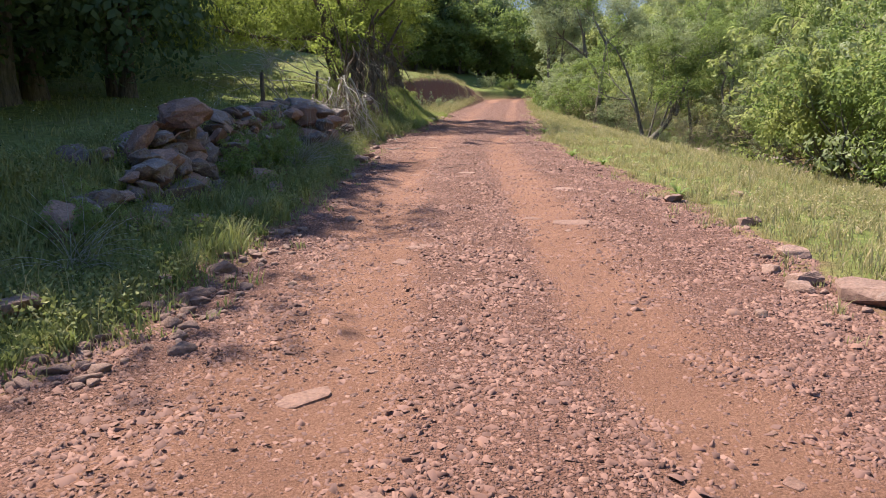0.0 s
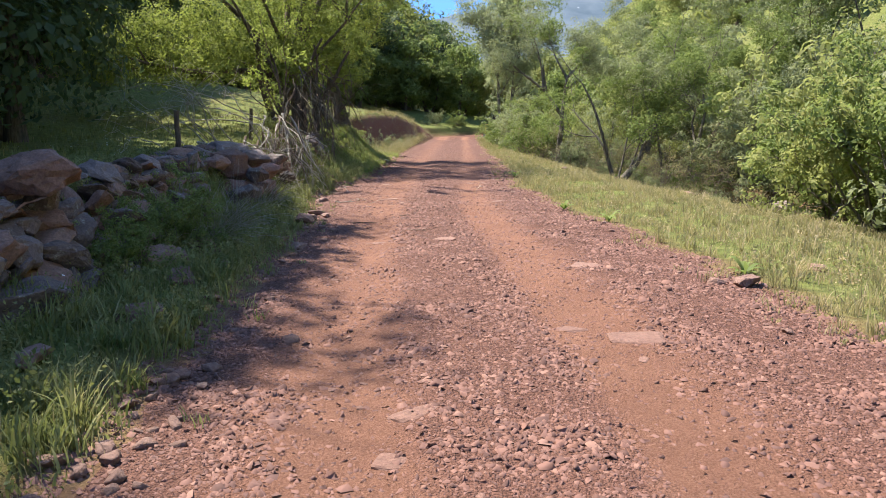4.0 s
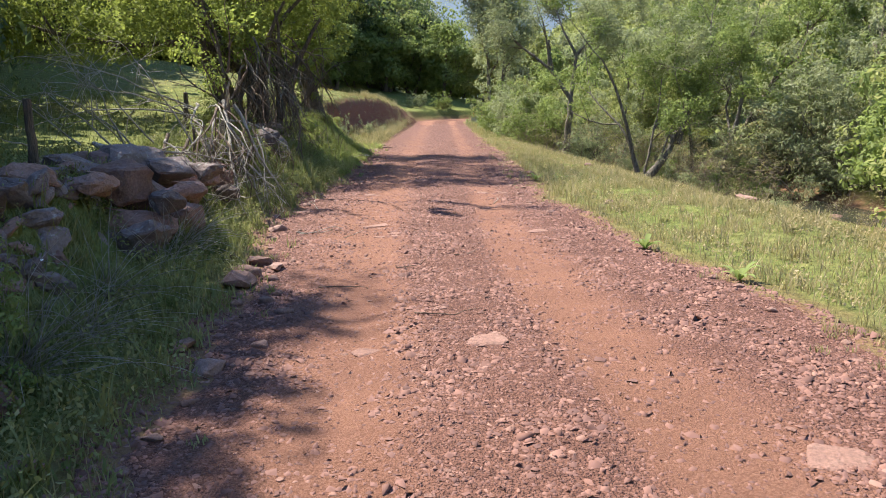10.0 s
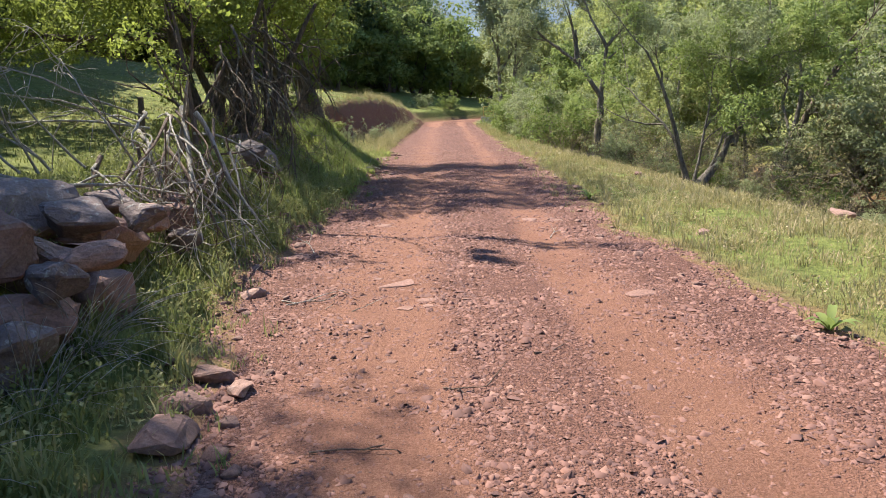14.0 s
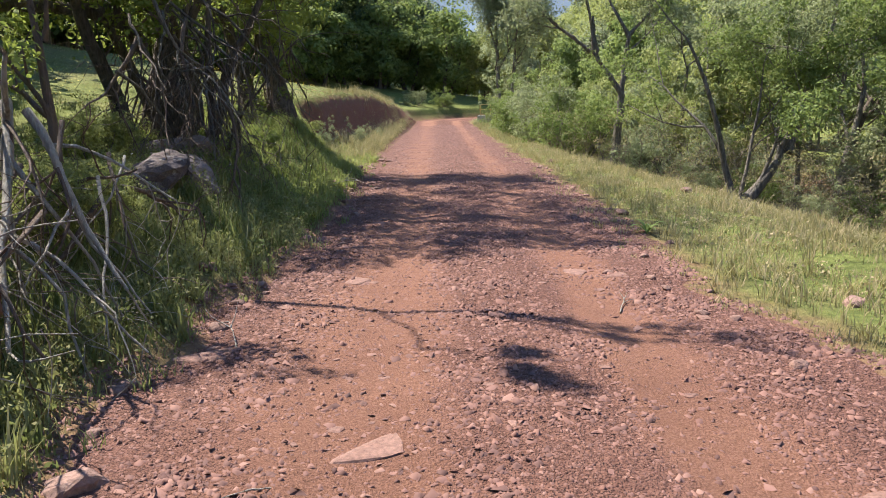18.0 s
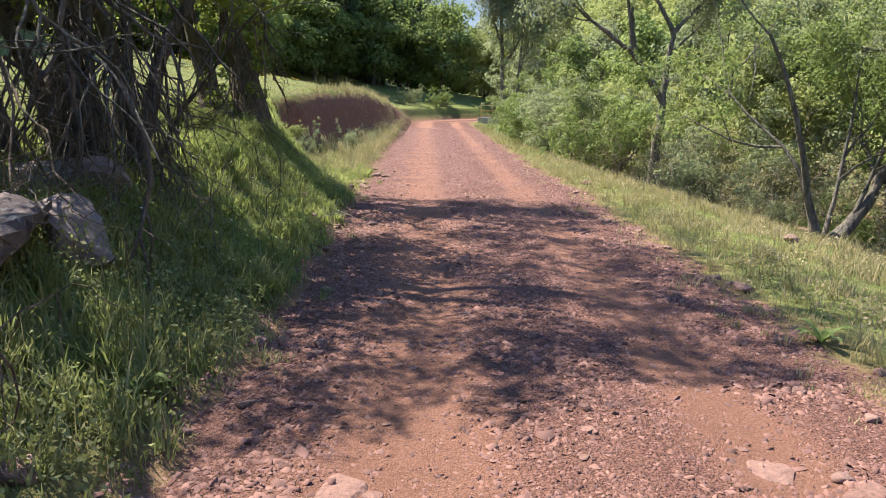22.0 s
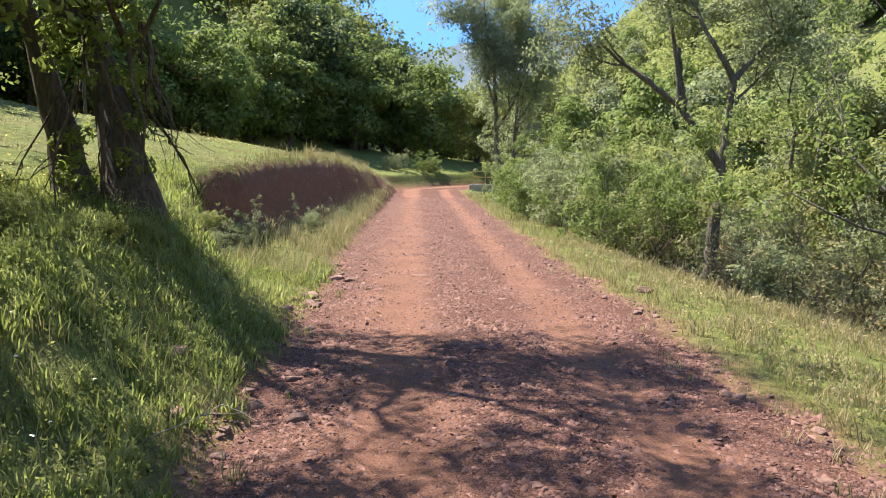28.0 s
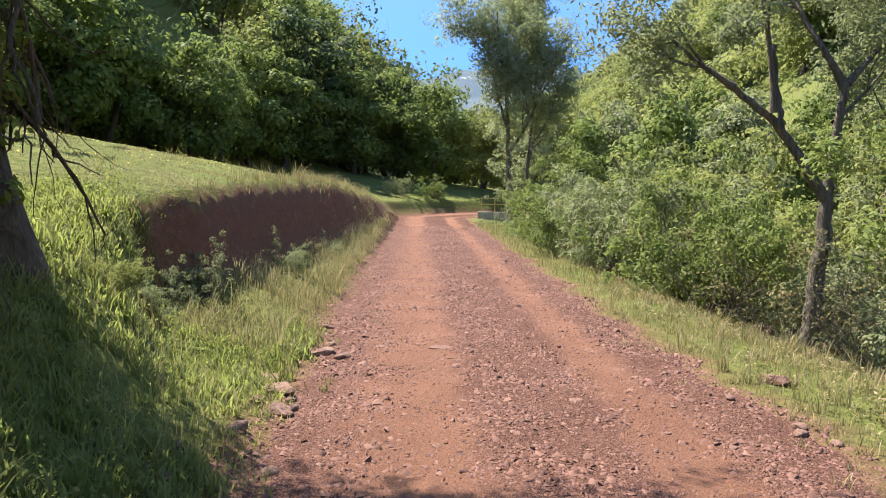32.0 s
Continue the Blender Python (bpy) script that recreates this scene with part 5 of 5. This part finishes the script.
BUSHES = [
    # x, y, kind, size
    (3.3, 47.0, 0, 0.9), (3.3, 44.0, 1, 1.1), (3.5, 41.0, 0, 1.2), (3.4, 38.0, 1, 1.1), (3.6, 35.6, 0, 1.15), (4.0, 33.4, 1, 1.15), (5.0, 34.8, 2, 1.4), (5.0, 38.0, 0, 1.5), (5.3, 42.0, 0, 1.6), (4.6, 31.9, 3, 1.0),
    (5.4, 29.8, 3, 1.05), (6.2, 31.0, 3, 1.2), (7.2, 31.5, 2, 1.3), (6.7, 28.6, 3, 0.9), (6.0, 26.6, 1, 0.55), (7.4, 24.6, 1, 0.6), (8.6, 33.5, 2, 1.7), (6.9, 37.0, 2, 1.8), (7.5, 42.0, 2, 2.0), (10.0, 32.0, 0, 1.8),
    (9.8, 26.6, 3, 1.5), (10.8, 28.2, 1, 1.7), (11.4, 24.2, 0, 1.8), (10.0, 22.0, 3, 1.3), (12.6, 27.0, 2, 2.0), (9.6, 36.5, 2, 2.2), (13.0, 33.0, 2, 2.2),
    # the big bush by the creek bend
    (7.2, 12.6, 1, 1.35), (7.5, 14.5, 2, 1.45), (8.1, 16.3, 1, 1.55), (8.5, 17.9, 1, 1.5), (9.0, 13.5, 2, 1.7), (9.6, 15.6, 1, 1.9), (10.0, 18.2, 2, 1.8), (7.4, 10.6, 1, 1.2), (8.8, 11.4, 0, 1.7), (8.2, 8.6, 2, 1.3), (8.0, 6.0, 1, 1.3), (11.8, 14.5, 0, 2.2), (11.5, 20.5, 1, 1.9),
    (11.0, 10.0, 0, 2.0), (12.8, 18.0, 0, 2.2), (12.5, 22.5, 2, 2.1), (9.9, 22.4, 3, 1.2),
    # dry thicket under the creekside trees
    (4.7, 29.9, 4, 1.17), (5.3, 31.0, 4, 1.30), (6.1, 29.0, 4, 1.30), (6.6, 27.6, 4, 1.17), (3.6, 31.9, 4, 0.91), (7.0, 25.4, 4, 1.04), (7.9, 29.5, 4, 1.56), (5.9, 27.4, 4, 1.04), (9.2, 25.2, 4, 1.43), (9.6, 23.6, 3, 1.1), (6.4, 25.2, 4, 0.91), (6.7, 23.9, 4, 0.91), (6.1, 24.3, 3, 0.45), (7.1, 22.9, 4, 0.91), (7.4, 21.6, 3, 0.45), (5.6, 28.3, 4, 1.04), (7.0, 26.8, 4, 1.17), (7.9, 20.4, 4, 0.78), (5.2, 26.9, 3, 0.4), (8.8, 27.4, 3, 1.1), (10.4, 25.0, 0, 1.5),
    # small shrubs on the left bank
    (-2.6, 29.7, 3, 0.3), (-2.35, 30.9, 4, 0.3), (-2.2, 31.8, 3, 0.26), (-2.05, 33.3, 4, 0.26), (-1.95, 34.6, 3, 0.22), (-2.3, 28.8, 4, 0.26),
    (-1.85, 9.5, 1, 0.36), (-2.0, 8.6, 1, 0.3), (-2.85, 17.6, 2, 0.28), (-2.65, 16.5, 2, 0.34), (-2.5, 16.9, 2, 0.3), (-3.4, 19.2, 2, 0.4), (-3.2, 24.2, 2, 0.26), (-2.5, 22.7, 1, 0.2), (-2.6, 25.0, 2, 0.18), (-2.6, 27.0, 2, 0.2), (-3.6, 26.8, 2, 0.22), (-1.9, 5.2, 1, 0.22), (-2.7, 28.0, 3, 0.22), (-3.9, 22.8, 2, 0.3),
    (0.6, 58.5, 1, 0.6), (-1.2, 57.6, 0, 0.5),
]
rng = np.random.default_rng(41)
for x, y, kind, size in BUSHES:
    copy_thing(KINDS[kind], placed(x, y, rng.uniform(0, 6.28), size, 0.06, rng.uniform(0.9, 1.15)))
for b in KINDS:
    b.matrix_basis = placed(15.5 + 1.3 * KINDS.index(b), 24 + 4 * KINDS.index(b), 0.4, 1.9)

# the tall poplar-like tree by the bridge
plant("tree", "tall slim grey-green tree beside the small bridge", "tree", on_land(3.2, 50.4, 0.1), [((0, 0, 0), (0.0, 0, 1), 7.6, 0.12), ((0.5, 0.3, 0), (0.05, 0, 1), 6.4, 0.09)], LEAF_SILVER, BARK_GREY, 46000, 0.11, 401,
      levels=3, fork=6, bend=0.14, lift=0.12, wide=0.7, scatter=0.26, narrow=0.45, shrink=0.36, puff=0.2, spray=30, extra=lambda r: lumps(r, blob(r, 170, (0.25, 0.15, 5.0), (1.5, 1.2, 3.8), 0.2), r.uniform(0.15, 0.34, 170), 40))

# ---- woods on the slopes ----
def wood_tree(leaf_mat, seed, label, clumps=52, per=130, leaf=0.2, bark=BARK, wide=1.9, tall=2.7, foot=-0.75):
    """A woodland tree: two stems and a crown of many leafy clumps, lit on top and dark within."""
    rng = np.random.default_rng(seed)

    def crown(r):
        u = r.normal(0, 1, (clumps, 3))
        u /= np.linalg.norm(u, axis=1, keepdims=True)
        u *= r.uniform(0.5, 0.97, (clumps, 1)) * (1 + 0.16 * ripple(u[:, 0] * 2, u[:, 1] * 2 + u[:, 2] * 3, 1.0, seed))[:, None]
        mid = u * np.array([wide, wide, tall]) + np.array([0, 0, tall + foot + 0.9])
        mid[:, :2] *= (1.12 - 0.07 * mid[:, 2:])
        return lumps(r, mid, r.uniform(0.42, 0.85, clumps), per, 0.55, 0.72)

    return plant("tree", label, "tree", (0, 0, -60), [((0, 0, 0), (rng.normal(0, 0.1), rng.normal(0, 0.1), 1), 3.2, 0.13), ((0.3, 0.2, 0), (0.3, 0.1, 1), 2.8, 0.09)], leaf_mat, bark, 320, leaf, seed, levels=3, fork=2, bend=0.3, lift=0.12, wide=0.75,
                 scatter=0.3, extra=crown, group="woodland trees", sides=5, spray=16, puff=0.22, narrow=0.62)


# leaf colour carries the light: dark on the shaded slope, paler on lit ones
LEFT_WOOD = [wood_tree(LEAF_SHADE, 501, "leafy tree of the wooded slope, dark green with shade in its colour"), wood_tree(LEAF_SHADE, 502, "broad tree of the wooded slope, dark green with shade in its colour"), wood_tree(LEAF_MID, 503, "fresh green tree of the wooded slope")]
RIGHT_WOOD = [wood_tree(LEAF_MID, 511, "fresh green tree on the sunlit slope"), wood_tree(LEAF_OLIVE, 512, "yellow-green tree on the sunlit slope"), wood_tree(LEAF_GREY, 513, "olive-green tree on the sunlit slope")]
rng = np.random.default_rng(51)
TALL = wood_tree(LEAF_SHADE, 521, "tall dark green tree at the meadow's shaded edge", 70, 400, 0.1, wide=1.75, tall=3.3)
for k, (x, y, s) in enumerate([(-9.4, 2.2, 1.65), (-8.1, 5.0, 1.7), (-7.85, 7.5, 1.7), (-8.2, 9.7, 1.75), (-7.4, 12.1, 1.72), (-7.9, 13.9, 1.6), (-11.4, 16.8, 1.8), (-12.6, 19.2, 1.8), (-14.8, 23.0, 1.8), (-11.3, 8.8, 1.8), (-10.9, 11.5, 1.8), (-9.4, -0.6, 1.6), (-11.2, 14.0, 1.8), (-13.8, 19.8, 1.8)]):
    copy_thing(TALL, placed(x, y, k * 1.9, s, 0.1))
copy_thing(TALL, placed(-7.0, 15.7, 2.2, 1.2, 0.1, 1.33))
TALL.matrix_basis = placed(-13.2, 17.4, 0.5, 1.7)
for k in range(42):
    y = -4 + 72 * (k + rng.random()) / 42
    x = float(hill_left(y)) + rng.uniform(-1.6, 0.3)
    far = float(smooth(38, 50, y))
    copy_thing(LEFT_WOOD[2 if far > 0.5 else k % 2], placed(x - 0.6 * far, y, rng.uniform(0, 6.28), rng.uniform(0.9, 1.3) * (1.35 - 0.47 * far), 0.1))
for k in range(120):
    y = rng.uniform(18, 125)
    q = 28 * rng.random() ** 1.1
    x = float(hill_left(y)) - 2.5 - q
    copy_thing((LEFT_WOOD if q < 5 and k % 4 else RIGHT_WOOD)[k % 3], placed(x, y, rng.uniform(0, 6.28), rng.uniform(1.0, 1.45), 0.1, rng.uniform(0.85, 1.1)))
for k in range(90):
    y = rng.uniform(10, 125)
    x = float(hill_right(y)) - 5 + 34 * rng.random() ** 1.3
    copy_thing(RIGHT_WOOD[int(rng.integers(0, 3))], placed(x, y, rng.uniform(0, 6.28), rng.uniform(0.7, 1.2), 0.1))
for k, (x, y, s) in enumerate([(0.6, 63, 1.05), (3.4, 63, 0.8), (5.5, 60.5, 0.75), (7.5, 57.5, 0.8), (-2.0, 64.5, 1.15), (-3.6, 62, 1.05), (-4.5, 68, 1.3), (8.0, 66, 1.1), (10.5, 62, 1.0), (1.5, 71, 1.3), (5.2, 68, 1.0), (4.0, 76, 1.1), (7.0, 78, 1.1), (1.0, 72, 1.1), (9.0, 72, 1.1)]):
    copy_thing(RIGHT_WOOD[k % 3] if x > 3 else LEFT_WOOD[2], placed(x, y, k * 1.3, s, 0.1))
for group in (LEFT_WOOD, RIGHT_WOOD):
    for k, b in enumerate(group):
        sign = -1 if group is LEFT_WOOD else 1
        b.matrix_basis = placed(sign * 24, 60 + 9 * k, 0.5, 1.1)


def far_woods(name, label, sign, mat, seed, n, leaf):
    """Rounded tree crowns that cover the far slopes."""
    rng = np.random.default_rng(seed)
    y = rng.uniform(40, 240, n)
    q = 2 + 95 * rng.random(n) ** 1.2
    x = hill_left(y) - q if sign < 0 else hill_right(y) + q
    keep = np.hypot(x, y - 30) > 44
    x, y = x[keep], y[keep]
    z = land(x, y) + rng.uniform(0.6, 3.6, len(x))
    c, way = lumps(rng, np.stack([x, y, z], 1), rng.uniform(0.9, 2.0, len(x)), 84, 0.7, 0.85)
    v, f = leaves(rng, c, leaf, 0.1, 0.65, way)
    tagged(new(name, mesh_of(name, v, f, mat)), label, "woods", kind="stuff")


far_woods("far_woods", "dense green woods over the far hillside", -1, LEAF_MID, 61, 1300, 0.4)
far_woods("far_woods", "sunlit yellow-green woods over the opposite hillside", 1, LEAF_OLIVE, 62, 2600, 0.4)


# ---- creek, bridge, mountain ----
def creek():
    y = np.arange(-20, 56, 0.4)
    c = creek_line(y)
    u = np.linspace(-1.6, 1.6, 7)
    x = c[:, None] + u[None, :]
    yy = np.broadcast_to(y[:, None], x.shape)
    m, t, b = material("creek_water")
    b.inputs["Base Color"].default_value = (0.045, 0.05, 0.035, 1)
    b.inputs["Roughness"].default_value = 0.08
    bump(t, b, noise_out(t, 6.0, 4.0), 0.5, 0.05)
    tagged(new("water", mesh_of("water", np.stack([x.ravel(), yy.ravel(), np.full(x.size, -1.02)], 1), grid_faces(len(y), 7), m, True)), "shallow dark creek water running between stones", "creek", kind="structure")
    rng = np.random.default_rng(71)
    for k in range(70):
        yy = rng.uniform(14, 38)
        xx = float(creek_line(yy)) + rng.normal(0, 1.2)
        stone_at(LOOSE + WALL_STONES[:4], k, xx, yy, float(rng.uniform(0.8, 2.4)), "pale grey stone in the creek bed", "creek stones", sink=0.15)


creek()
CONCRETE, tc, bc = material("weathered_concrete")
tc.links.new(ramp(tc, noise_out(tc, 6.0, 7.0), [(0.3, (0.24, 0.22, 0.19)), (0.7, (0.42, 0.39, 0.34))]), bc.inputs["Base Color"])
bc.inputs["Roughness"].default_value = 0.9
RAILPAINT, tr_, br_ = material("yellow_rail_paint")
tr_.links.new(ramp(tr_, noise_out(tr_, 9.0, 6.0), [(0.35, (0.3, 0.16, 0.06)), (0.5, (0.55, 0.42, 0.14))]), br_.inputs["Base Color"])
br_.inputs["Roughness"].default_value = 0.6


def box(name, size, mat, parent, at, bevel=0.01):
    bm = bmesh.new()
    bmesh.ops.create_cube(bm, size=1.0)
    for v in bm.verts:
        v.co = Vector((v.co.x * size[0], v.co.y * size[1], v.co.z * size[2]))
    bmesh.ops.bevel(bm, geom=bm.edges[:], offset=bevel, segments=2, affect="EDGES")
    me = bpy.data.meshes.new(name)
    bm.to_mesh(me)
    bm.free()
    me.materials.append(mat)
    ob = part(name, me, parent)
    ob.location = at
    return ob


bridge = new("bridge_railing")
bridge.matrix_world = pose(2.75, 53.0, height(2.75, 53.0), 0, 0, -8)
box("kerb", (1.9, 0.35, 0.34), CONCRETE, bridge, (0.4, 0, 0.12), 0.02)
for k in range(4):
    box("post", (0.05, 0.05, 0.62), RAILPAINT, bridge, (-0.4 + 0.55 * k, 0, 0.58))
for z in (0.6, 0.86):
    box("rail", (1.75, 0.04, 0.045), RAILPAINT, bridge, (0.42, 0, z))
tagged(bridge, "short yellow-painted metal railing on a concrete bridge edge", "railing")


def mountain():
    """The bare range beyond the valley's end."""
    n, rows = 140, 14
    a = np.linspace(-60, 60, n)
    x = np.tan(np.radians(a)) * 1500
    crest = 185 + 60 * np.exp(-((a - 9) / 9) ** 2) + 25 * np.exp(-((a + 22) / 10) ** 2) + 12 * ripple(a, a * 0, 2.0, 5) + 5 * ripple(a, a * 0, 0.6, 6)
    s = np.linspace(0, 1, rows)[:, None]
    z = crest[None, :] * s ** 1.15 + 8 * ripple(np.broadcast_to(x, (rows, n)), s * 900, 60, 7) * np.sin(np.pi * s)
    y = 1100 + 500 * s + 0 * x[None, :]
    xx = np.broadcast_to(x, (rows, n)) * (0.8 + 0.2 * s)
    m, t, b = material("far_mountain")
    # the haze of distance is put into the stone's colour as blue-grey
    hazed_rock = ramp(t, noise_out(t, 0.012, 8.0, 0.65), [(0.35, (0.06, 0.095, 0.125)), (0.6, (0.11, 0.145, 0.175))])
    sep = t.nodes.new("ShaderNodeSeparateXYZ")
    t.links.new(t.nodes.new("ShaderNodeNewGeometry").outputs["Position"], sep.inputs[0])
    high = t.nodes.new("ShaderNodeMapRange")
    high.inputs["From Min"].default_value, high.inputs["From Max"].default_value = 185, 215
    t.links.new(sep.outputs["Z"], high.inputs["Value"])
    snow = mix(t, 1.0, ramp(t, noise_out(t, 0.03, 6.0, 0.7), [(0.64, (0, 0, 0)), (0.68, (1, 1, 1))]), high.outputs[0], "MULTIPLY")
    t.links.new(mix(t, snow, hazed_rock, (0.75, 0.78, 0.82)), b.inputs["Base Color"])
    b.inputs["Roughness"].default_value = 1.0
    tagged(new("mountain", mesh_of("mountain", np.stack([xx.ravel(), y.ravel(), z.ravel()], 1), grid_faces(rows, n), m, True)), "distant mountain range with patches of snow, blue-grey from painted haze", "mountain", kind="structure")


mountain()
